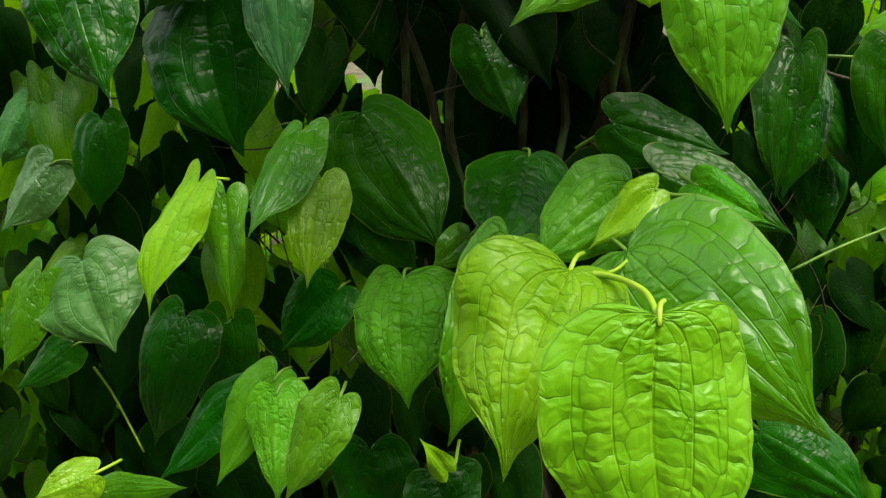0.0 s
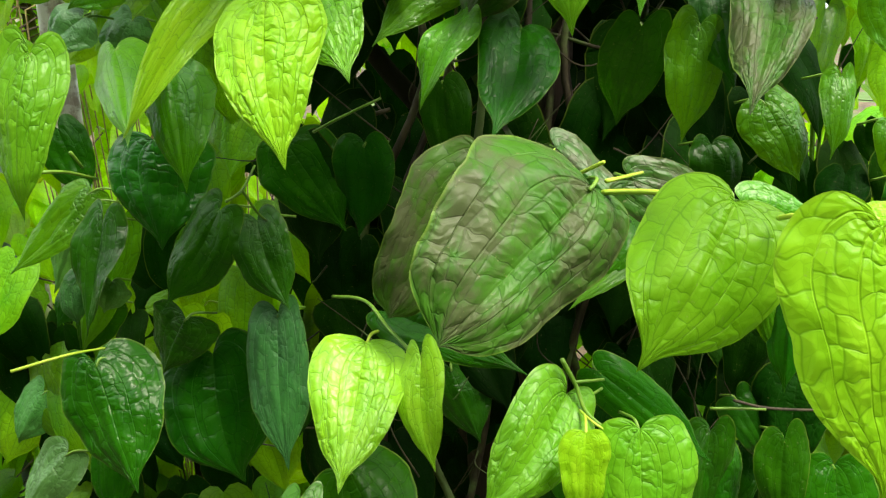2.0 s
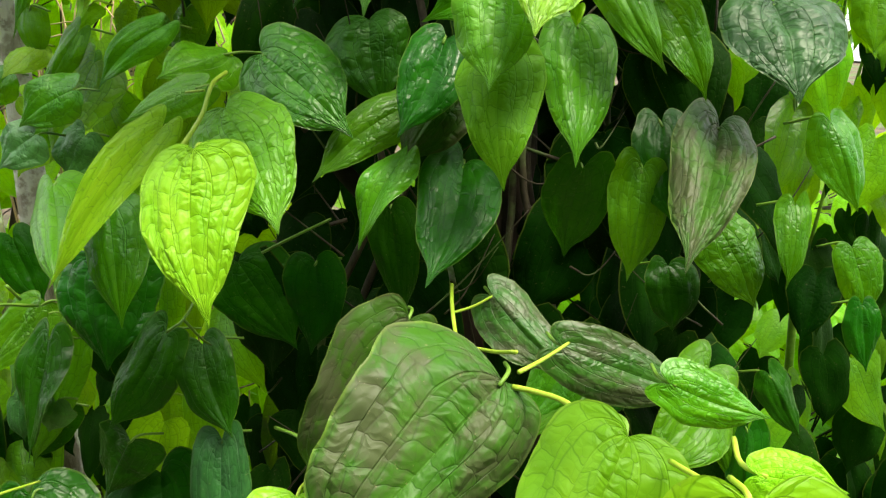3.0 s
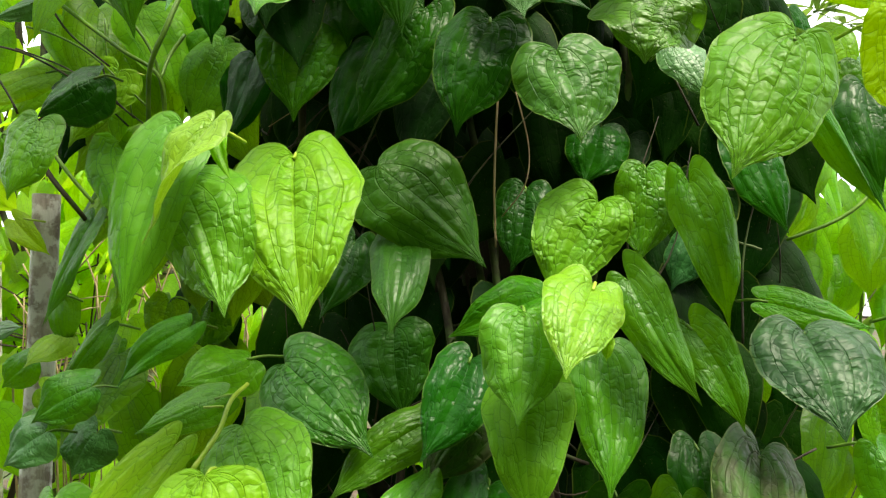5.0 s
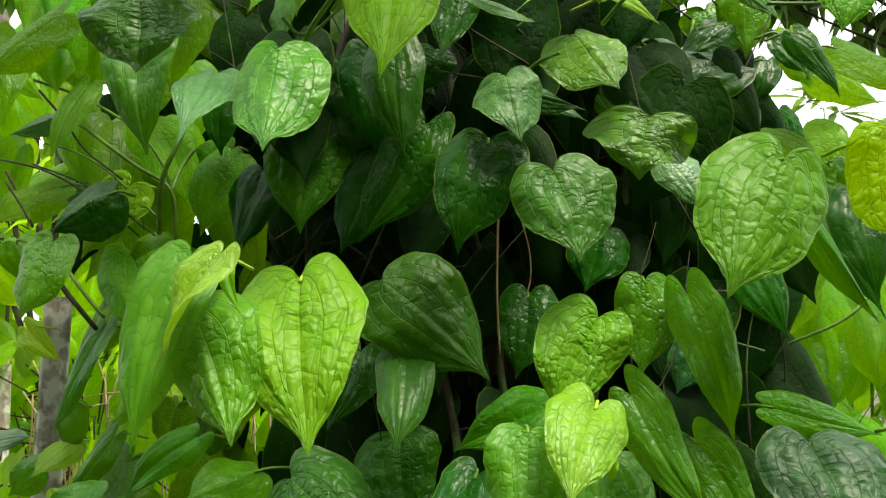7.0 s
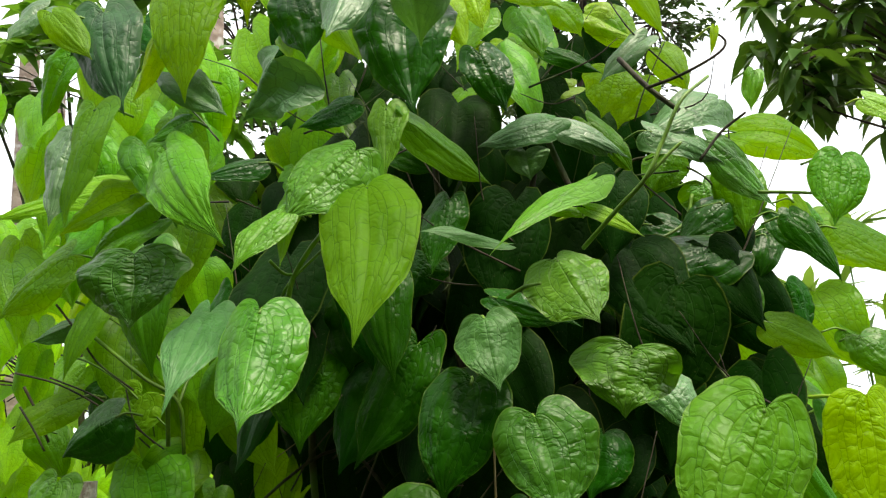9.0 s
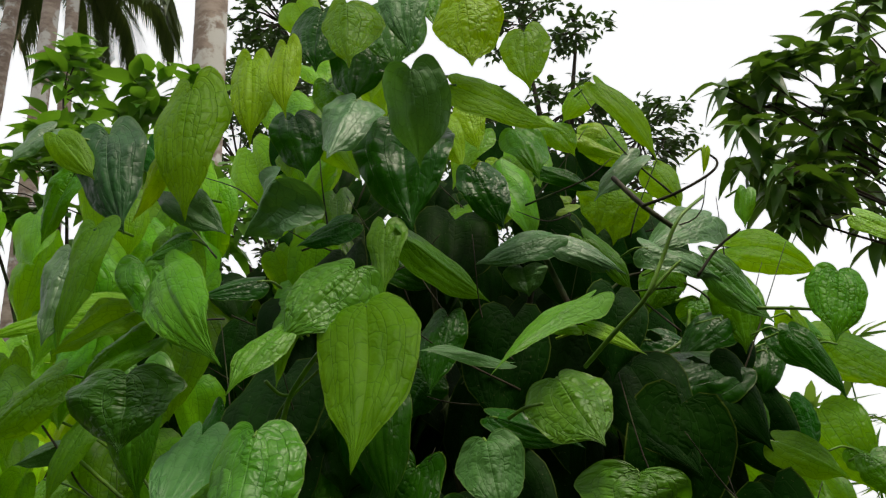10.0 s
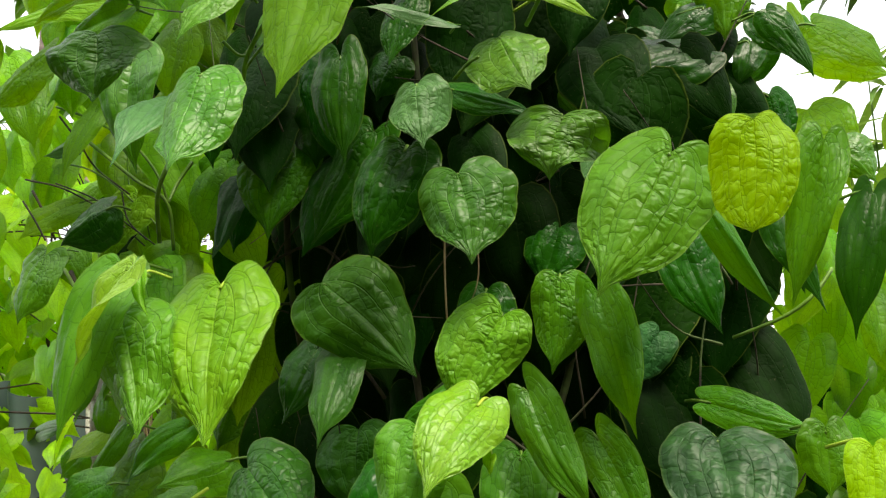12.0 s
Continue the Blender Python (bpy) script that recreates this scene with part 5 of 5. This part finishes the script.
stem([(0.304, 0.700, 0.992), (0.333, 0.700, 0.991), (0.362, 0.700, 0.989)], 0.00165, 0.0015, STALK)
stem([(0.326, 0.700, 0.790), (0.375, 0.720, 0.804), (0.436, 0.740, 0.819)], 0.00165, 0.0015, STALK)
stem([(-0.331, 0.620, 0.743), (-0.318, 0.620, 0.713), (-0.300, 0.620, 0.650)], 0.0012, 0.00105, YOUNG_STALK)
stem([(-0.393, 0.860, 1.887), (-0.343, 0.850, 1.866), (-0.301, 0.840, 1.843), (-0.257, 0.830, 1.811), (-0.228, 0.830, 1.765), (-0.222, 0.840, 1.704)], 0.00165, 0.0015, STALK)
stem([(-0.204, 0.840, 1.843), (-0.214, 0.820, 1.797), (-0.230, 0.820, 1.757), (-0.240, 0.840, 1.705)], 0.00285, 0.0024, STALK)
stem([(-0.379, 0.860, 1.814), (-0.347, 0.860, 1.804), (-0.305, 0.850, 1.780), (-0.270, 0.850, 1.748), (-0.246, 0.850, 1.725)], 0.0012, 0.00105, STALK)
stem([(-0.363, 0.850, 1.679), (-0.342, 0.840, 1.651), (-0.320, 0.840, 1.624), (-0.307, 0.860, 1.598)], 0.003, 0.0024, OLD_STEM)
stem([(-0.409, 0.840, 1.779), (-0.393, 0.840, 1.751), (-0.377, 0.840, 1.717)], 0.00165, 0.00135, OLD_STEM)
stem([(-0.295, 0.860, 1.821), (-0.291, 0.860, 1.774), (-0.273, 0.860, 1.752), (-0.265, 0.860, 1.715)], 0.00105, 0.0009, STALK)
stem([(-0.427, 0.850, 1.796), (-0.366, 0.840, 1.778), (-0.306, 0.840, 1.743), (-0.265, 0.850, 1.704)], 0.0012, 0.0009, OLD_STEM)
stem([(-0.381, 0.850, 1.871), (-0.347, 0.840, 1.834), (-0.323, 0.840, 1.800), (-0.285, 0.850, 1.767)], 0.00135, 0.00105, OLD_STEM)
stem([(-0.093, 0.800, 1.654), (-0.068, 0.800, 1.692), (-0.036, 0.820, 1.730)], 0.00105, 0.00075, OLD_STEM)
stem([(-0.068, 0.700, 1.830), (-0.051, 0.680, 1.843), (-0.012, 0.660, 1.868)], 0.0015, 0.0012, STALK)


def twigs(name, count, seed, x0, x1, y0, y1, z0, z1, label):
    """Thin dry rootlets and twigs."""
    rnd = random.Random(seed)
    bm = bmesh.new()
    for _ in range(count):
        a = Vector((rnd.uniform(x0, x1), rnd.uniform(y0, y1), rnd.uniform(z0, z1)))
        c = a + Vector((rnd.uniform(-0.12, 0.12), rnd.uniform(-0.06, 0.06), rnd.uniform(-0.03, 0.2)))
        b = a.lerp(c, 0.5) + Vector((rnd.uniform(-0.02, 0.02), rnd.uniform(-0.02, 0.02), rnd.uniform(-0.025, 0.01)))
        tube(bm, bend([a, b, c], 5), [0.0013 - 0.00009 * i for i in range(11)], 5)
    bm.transform(HOME)
    return tagged(part(name, bm, OLD_STEM, vine, label), kind="stuff")


twigs("rootlet", 240, 8, -0.2, 0.42, 0.76, 0.95, 0.5, 2.1, "tangle of thin brown rootlets and twigs")

# ---- the trunk that carries the vine ----
def trunk(name, x, y, z0, z1, r0, r1, material, label, category, lean=(0, 0), rough=0.06, rings=0.0, seed=1, parent=None):
    bm = bmesh.new()
    n = max(12, int((z1 - z0) / 0.05))
    sides, rows = 20, []
    for j in range(n + 1):
        t = j / n
        z = z0 + (z1 - z0) * t
        row = []
        for k in range(sides):
            a = math.tau * k / sides
            r = (r0 + (r1 - r0) * t) * (1 + rough * noise.noise((math.cos(a) * 1.5 + seed, math.sin(a) * 1.5, z * 3)) + rings * abs(math.sin(z * 26)) ** 8)
            row.append(bm.verts.new((lean[0] * t + r * math.cos(a), lean[1] * t + r * math.sin(a), z)))
        rows.append(row)
    for a, b in zip(rows, rows[1:]):
        for k in range(sides):
            bm.faces.new((a[k], a[(k + 1) % sides], b[(k + 1) % sides], b[k]))
    bm.faces.new(rows[-1])
    ob = mesh_object(name, bm, material, parent)
    ob.location = (x, y, 0)
    return tagged(ob, label, category)


old_tree = tagged(new("dead_tree"), "dark rough tree stump overgrown by the vine", "tree")
old_tree.location = (0.13, 0.99, 0)
trunk("trunk", 0, 0, -0.05, 1.72, 0.085, 0.065, BARK, "", "", parent=old_tree)
for x, z, dx, dz in ((0.03, 1.55, 0.16, 0.2), (-0.03, 1.2, -0.2, 0.22)):
    bm = bmesh.new()
    tube(bm, bend([(x, -0.03, z), (x + dx * 0.5, -0.06, z + dz * 0.4), (x + dx, -0.08, z + dz)], 4), [0.018 - 0.0012 * i for i in range(9)], 8)
    part("branch_stub", bm, BARK, old_tree)
trunk("wooden_post", -0.54, 1.1, -0.05, 1.66, 0.020, 0.018, POST_WOOD, "weathered grey wooden post with lichen", "post", (0.045, 0.01), 0.5, 0, 5)


# ---- other plants ----
def blade(pts, faces, base, way, up, length, width, droop, segs=3):
    """One long or oval leaf as a bent, slightly folded strip."""
    side = way.cross(up).normalized()
    o = len(pts)
    for j in range(segs + 1):
        t = j / segs
        w = width / 2 * max(0.04, math.sin(math.pi * (0.06 + 0.94 * t) ** 0.8))
        p = base + way * (length * t) + up * (-droop * length * t * t)
        lift = up * (w * 0.35)
        pts += [p - side * w + lift, p, p + side * w + lift]
    for j in range(segs):
        a = o + 3 * j
        faces += [(a, a + 1, a + 4, a + 3), (a + 1, a + 2, a + 5, a + 4)]


def random_way(rnd, low=-1.0, high=1.0):
    a, z = rnd.uniform(0, math.tau), rnd.uniform(low, high)
    r = math.sqrt(max(0, 1 - z * z))
    return Vector((r * math.cos(a), r * math.sin(a), z))


def leaves_object(name, pts, faces, material, parent, label="", stuff=False):
    me = bpy.data.meshes.new(name)
    me.from_pydata([tuple(p) for p in pts], [], faces)
    me.polygons.foreach_set("use_smooth", [True] * len(me.polygons))
    me.materials.append(material)
    ob = new(name, me)
    ob.parent = parent
    return tagged(ob, label, kind="stuff" if stuff else "")


def plant(name, foot, label, category, seed, blobs, per_clump, clump, size, wide, droop, material, bark=OLD_STEM, trunk_r=0.03, segs=2, hang=-0.5, limb_r=None, heart=False):
    """A bush or tree: trunk, a limb to each blob, clumps of leaves in each blob. A blob is (x, y, z, rx, rz, clumps), from the foot."""
    rnd = random.Random(seed)
    ob = tagged(new(name), label, category)
    ob.location = foot
    top = max(b[2] for b in blobs)
    mid = Vector((sum(b[0] for b in blobs) / len(blobs) * 0.5, sum(b[1] for b in blobs) / len(blobs) * 0.5, top * 0.55))
    bm = bmesh.new()
    tube(bm, bend([(0, 0, -0.05), mid * 0.5 + Vector((trunk_r, 0, 0)), mid], 4), [trunk_r * (1 - 0.4 * i / 8) for i in range(9)], 10)
    part("trunk", bm, bark, ob)
    pts, faces, grids = [], [], []
    for x, y, z, rx, rz, clumps in blobs:
        c = Vector((x, y, z))
        bm = bmesh.new()
        lr = limb_r or trunk_r * 0.45
        tube(bm, bend([mid * 0.9, mid.lerp(c, 0.5) + Vector((0, 0, 0.1 * (c - mid).length)), c], 4), [lr * (1 - 0.7 * i / 8) for i in range(9)], 6)
        for _ in range(clumps):
            w = random_way(rnd)
            k = c + Vector((w.x * rx, w.y * rx, w.z * rz)) * rnd.uniform(0.55, 1.05)
            if limb_r is not None or rnd.random() < 0.75:
                tube(bm, [c.lerp(k, 0.15), c.lerp(k, 0.6) + Vector((0, 0, 0.04 * rx)), k], lr * 0.22, 4)
            for _ in range(per_clump):
                if heart:
                    s = size * rnd.uniform(0.65, 1.15)
                    foot_at = k + random_way(rnd) * clump
                    p, f, u = leaf_grid(s, s * 0.7, rnd.uniform(0, 0.3), 0.08, 0.06, rnd, False, 6, 9)
                    m = leaf_pose(foot_at, foot_at + (random_way(rnd, -0.9, 0.1) + w * 0.3 + Vector((0, 0, -0.7))).normalized() * s, rnd.uniform(-40, 40), (rnd.uniform(-0.7, 0.7), -0.8, 0.6))
                    grids.append(([tuple(m @ Vector(q)) for q in p], f, u))
                    continue
                way = (random_way(rnd, hang, 0.45) + w * 0.5).normalized()
                up = (Vector((0, 0, 1)) + random_way(rnd) * 0.35)
                up = (up - way * up.dot(way)).normalized()
                s = size * rnd.uniform(0.65, 1.15)
                blade(pts, faces, k + random_way(rnd) * clump * rnd.random(), way, up, s, s * wide * rnd.uniform(0.8, 1.2), droop * rnd.uniform(0.4, 1.4), segs)
        part("limb", bm, bark, ob)
    if heart:
        crown = new("crown", leaf_mesh("crown", grids, material))
        crown.parent = ob
        tagged(crown, kind="stuff")
    else:
        leaves_object("crown", pts, faces, material, ob, stuff=True)
    return ob


# long-leaved tree
plant("mango_tree", (3.2, 3.1, -0.06), "tree with long drooping dark green leaves in tufts", "tree", 21, [
    (-2.14, -0.64, 3.23, 0.07, 0.06, 3), (-1.97, -0.56, 3.28, 0.08, 0.06, 4), (-2.25, -0.61, 3.18, 0.05, 0.04, 2), (-2.05, -0.55, 3.13, 0.12, 0.10, 7), (-1.91, -0.54, 3.05, 0.14, 0.11, 9),
    (-2.20, -0.68, 2.93, 0.10, 0.08, 5), (-2.07, -0.70, 2.82, 0.13, 0.10, 8), (-1.83, -0.49, 2.91, 0.15, 0.12, 9), (-2.11, -0.64, 2.75, 0.08, 0.06, 4), (-2.08, -0.64, 2.67, 0.06, 0.05, 3),
    (-1.64, -0.45, 3.50, 0.13, 0.10, 7), (-1.68, -0.58, 3.22, 0.16, 0.13, 9), (-1.70, -0.49, 3.07, 0.15, 0.12, 9), (-1.72, -0.58, 2.75, 0.20, 0.16, 10), (-1.45, -0.54, 3.15, 0.30, 0.24, 9),
], 6, 0.035, 0.13, 0.37, 0.6, MANGO, BARK, 0.07, 5, -0.6, 0.01)
# sapling with long pale leaves
plant("sapling", (0.72, 1.42, 0), "young sapling with narrow pale green leaves", "sapling", 22, [
    (-0.03, -0.07, 1.96, 0.05, 0.03, 3), (-0.13, -0.07, 1.84, 0.06, 0.05, 4), (0.05, -0.07, 1.86, 0.06, 0.06, 4), (-0.03, -0.07, 1.72, 0.12, 0.1, 6), (0.15, -0.05, 1.7, 0.1, 0.1, 5), (-0.05, 0, 1.5, 0.15, 0.1, 6),
], 8, 0.01, 0.10, 0.18, 0.3, PALE_LONG, STALK, 0.012, 3, -0.35, 0.004)
# shrub beyond the vine
plant("shrub", (-0.9, 1.9, 0), "bush with small oval dark green leaves", "shrub", 23, [
    (-0.12, -0.1, 2.95, 0.12, 0.14, 10), (0.05, -0.1, 2.78, 0.18, 0.12, 16), (0.2, -0.1, 2.88, 0.12, 0.10, 10), (-0.1, -0.1, 2.62, 0.24, 0.15, 22), (0.3, -0.05, 2.62, 0.22, 0.15, 22), (-0.35, -0.1, 2.72, 0.15, 0.12, 14),
    (0.0, 0, 2.3, 0.35, 0.25, 22), (-0.5, 0.1, 2.2, 0.35, 0.3, 22),
], 8, 0.04, 0.085, 0.5, 0.35, SHRUB, OLD_STEM, 0.02, 5, -0.5)
# bushes on the left, behind the vine
BACK = leaf_material("bush_leaf", rgb(0.10, 0.28, 0.010), rgb(0.27, 0.53, 0.02), rgb(0.62, 0.94, 0.03), 0.22, 0.4, 0.58, relief=0.6, island=True, range_low=0.35, range_high=2.1)
for n, (x, y, h, s) in enumerate([(-0.95, 1.75, 2.1, 31), (-1.6, 2.1, 2.0, 32), (-0.4, 2.2, 2.5, 33), (-1.5, 1.5, 1.3, 34), (0.25, 2.3, 2.3, 35), (-2.4, 3.0, 2.2, 36), (-1.3, 3.0, 2.3, 37), (1.0, 2.0, 1.15, 38), (1.7, 2.5, 1.1, 39), (1.05, 1.6, 0.85, 40), (-1.25, 1.95, 2.25, 43), (-0.75, 2.5, 2.35, 44), (-2.1, 2.3, 2.3, 45), (-0.55, 1.55, 0.75, 46), (-1.15, 1.35, 0.7, 47), (0.15, 1.75, 0.8, 48), (0.8, 1.45, 0.75, 49)]):
    plant("bush", (x, y, 0), "bright green leafy bush behind the vine", "bush", s, [
        (0, 0, h * 0.88, 0.35, 0.25, 30), (0.25, -0.1, h * 0.66, 0.4, 0.34, 34), (-0.28, 0, h * 0.62, 0.4, 0.34, 34), (0, -0.1, h * 0.4, 0.48, 0.34, 30), (0, 0, h * 0.16, 0.5, 0.3, 26),
    ], 3, 0.07, 0.11, 0.55, 0.25, EDGE if x > 0 or h < 1 or n % 2 else BACK, BARK, 0.02, 2, -0.5, heart=True)
# far trees with small leaves
plant("broadleaf_tree", (1.2, 12.5, 0), "tall far tree with small dark leaves and open crown", "tree", 41, [
    (0.2, -1.5, 7.9, 0.7, 0.55, 34), (1.2, -1.5, 7.3, 0.8, 0.5, 34), (-0.4, -1.5, 9.6, 0.75, 0.5, 24), (0.5, -1.5, 9.3, 0.45, 0.35, 10), (-1.5, -1.5, 7.9, 0.8, 0.7, 30), (-1.0, -1.5, 6.6, 1.1, 0.6, 36), (0.6, -1.5, 6.3, 1.0, 0.5, 30),
], 22, 0.24, 0.16, 0.5, 0.2, TREE, BARK, 0.16, 2, -0.6)
plant("broadleaf_tree", (-3.4, 12.5, 0), "tall far tree with dense small dark leaves", "tree", 42, [
    (0.2, -1.5, 10.2, 0.9, 0.7, 44), (0.1, -1.5, 8.9, 1.0, 0.7, 50), (-0.5, -1.5, 7.6, 1.2, 0.8, 44), (0.6, -1.5, 7.4, 0.8, 0.6, 36), (-1.2, -1.5, 6.4, 1.2, 0.7, 40), (0.8, -1.4, 6.0, 1.2, 0.7, 40),
], 22, 0.24, 0.16, 0.5, 0.2, TREE, BARK, 0.18, 2, -0.6)
# unseen trees and hedge, added behind and beside the camera to block sky light
for n, (x, y, h, s) in enumerate([(-2.6, -2.6, 4.6, 51), (0.1, -3.4, 5.0, 52), (2.8, -2.8, 4.6, 53), (-4.4, -0.6, 4.4, 55), (4.6, -0.5, 4.4, 56), (-1.2, -4.2, 5.4, 57), (1.6, -4.3, 5.4, 58)]):
    plant("sky_block_tree", (x, y, 0), "unseen leafy tree with dark green crown, added to block sky light", "tree", s, [
        (0, 0, h * 0.85, 1.1, 0.8, 70), (0.9, 0.2, h * 0.62, 1.0, 0.8, 70), (-0.9, -0.1, h * 0.6, 1.0, 0.8, 70), (0.1, 0.3, h * 0.35, 1.3, 0.8, 80), (0.7, 0.1, h * 0.15, 1.0, 0.5, 50), (-0.8, 0.1, h * 0.15, 1.0, 0.5, 50),
    ], 14, 0.25, 0.34, 0.6, 0.2, TREE, BARK, 0.1, 2, -0.6)


def palm(x, y, z, label, seed, r=0.062, lean=0.0, fronds=13, size=1.9, low=-0.5, high=0.7):
    """A palm: slender ringed trunk, arching fronds of narrow leaflets."""
    rnd = random.Random(seed)
    tree = tagged(new("palm_tree"), label, "palm tree")
    tree.location = (x, y, 0)
    trunk("trunk", 0, 0, -0.05, z + 0.05, r, r * 0.88, PALM_BARK, "", "", (lean, 0), 0.05, 0.03, seed, tree)
    top = Vector((lean, 0, z))
    for n in range(fronds):
        a = math.tau * n / fronds + rnd.uniform(-0.2, 0.2)
        rise = rnd.uniform(low, high)
        flat = Vector((math.cos(a), math.sin(a), 0))
        line = bend([top, top + flat * size * 0.35 + Vector((0, 0, rise * 0.45)), top + flat * size * 0.7 + Vector((0, 0, rise * 0.35 - 0.25)), top + flat * size * 0.9 + Vector((0, 0, rise * 0.2 - 0.9))], 7)
        bm = bmesh.new()
        tube(bm, line, [0.016 * (1 - 0.8 * i / len(line)) for i in range(len(line))], 5)
        rib = part("frond", bm, DRY if rise < -0.25 else STALK, tree)
        pts, faces = [], []
        for i in range(3, len(line)):
            d = (line[i] - line[i - 1]).normalized()
            out = d.cross(Vector((0, 0, 1))).normalized()
            for sgn in (-1, 1):
                for k in (0.0, 0.33, 0.66):
                    blade(pts, faces, line[i - 1].lerp(line[i], k), (out * sgn + d * 0.8 + Vector((0, 0, -0.35))).normalized(), Vector((0, 0, 1)), 0.27 * size * rnd.uniform(0.8, 1.1), 0.034, 0.7, 3)
        leaves_object("leaflet", pts, faces, DRY if rise < -0.3 else FROND, rib, stuff=True)
    return tree


palm(-0.88, 2.4, 9.0, "palm with pale grey-brown lichen-spotted trunk", 63, 0.062, 0.06, 9, 1.7, 0.5, 1.1)
palm(-2.34, 3.6, 9.5, "palm with slender grey trunk", 64, 0.05, 0.02, 9, 1.7, 0.5, 1.1)
palm(-2.57, 4.4, 10.2, "palm with pale trunk close to another palm", 66, 0.045, -0.28, 7, 1.7, 0.5, 1.1)
palm(-3.82, 5.0, 10.6, "palm with thin brown trunk", 65, 0.058, 0.32, 9, 1.7, 0.5, 1.1)
palm(-5.62, 8.9, 10.1, "palm with drooping green and dry fronds", 61, 0.07, 0.0, 15, 1.6, -0.3, 0.9)
palm(-8.2, 9.5, 11.0, "far palm with drooping fronds", 62, 0.07, 0.0, 13, 1.2)

# ---- pond and far bank ----
def water_material():
    g = Graph("still_water")
    pos = g.add("ShaderNodeTexCoord").outputs["Object"]
    bsdf = g.add("ShaderNodeBsdfPrincipled")
    g.put(bsdf, "Base Color", rgb(0.10, 0.11, 0.10)), g.put(bsdf, "Roughness", 0.06), g.put(bsdf, "IOR", 1.33), g.put(bsdf, "Specular IOR Level", 1.0)
    g.put(bsdf, "Normal", g.bump(g.noise(pos, 2.0, 2.0), 0.05, 0.02))
    return g.finish(bsdf.outputs[0])


bm = bmesh.new()
ring = []
for k in range(80):
    c, d = math.cos(math.tau * k / 80), math.sin(math.tau * k / 80)
    ring.append(bm.verts.new((70.6 + 70 * math.copysign(abs(c) ** 0.4, c), 198 + 194 * math.copysign(abs(d) ** 0.4, d), 0.06)))
bm.faces.new(ring)
tagged(mesh_object("pond", bm, water_material()), "wide still pond reflecting the white sky", "pond", kind="structure")

# ---- net fence, dry stalks ----
def net_material():
    g = Graph("blue_green_net")
    pos = g.add("ShaderNodeTexCoord").outputs["Object"]
    bsdf = g.add("ShaderNodeBsdfPrincipled")
    tone = g.mix(g.ramp(g.noise(pos, 3.0, 4.0), 0.35, 0.65), rgb(0.05, 0.085, 0.10), rgb(0.14, 0.19, 0.2))
    g.put(bsdf, "Base Color", tone), g.put(bsdf, "Roughness", 0.6)
    return g.finish(bsdf.outputs[0])


fence = tagged(new("net_fence"), "blue-green shade net on a low fence, partly hidden by leaves", "fence")
fence.location = (-1.02, 1.62, 0)
bm = bmesh.new()
rows = [[bm.verts.new((-0.25 + 0.36 * i / 24, 0.03 * math.sin(i * 0.9 + j * 0.4), 1.5 * j / 14 - 0.02 * math.sin(i * 0.5) * j / 14)) for i in range(25)] for j in range(15)]
for j in range(14):
    for i in range(24):
        bm.faces.new((rows[j][i], rows[j][i + 1], rows[j + 1][i + 1], rows[j + 1][i]))
part("net", bm, net_material(), fence, "blue-green shade net")
for x in (-0.25, 0.11):
    bm = bmesh.new()
    tube(bm, [(x, 0.04, -0.05), (x + 0.01, 0.04, 0.8), (x, 0.04, 1.6)], 0.02, 8)
    part("post", bm, POST_WOOD, fence)

rnd = random.Random(71)
dry = tagged(new("dry_bush"), "clump of dry brown hanging stalks", "dry plant")
dry.location = (-0.55, 1.5, 0)
bm = bmesh.new()
for _ in range(40):
    a = Vector((rnd.uniform(-0.2, 0.25), rnd.uniform(-0.1, 0.1), rnd.uniform(1.45, 1.65)))
    b = a + Vector((rnd.uniform(-0.1, 0.1), rnd.uniform(-0.05, 0.05), -0.25))
    tube(bm, bend([a, (a + b) / 2 + Vector((rnd.uniform(-0.05, 0.05), 0, 0.02)), b, (b.x * 0.6, b.y * 0.5, 0)], 3), 0.0016, 4)
tagged(part("stalk", bm, DRY, dry), kind="stuff")
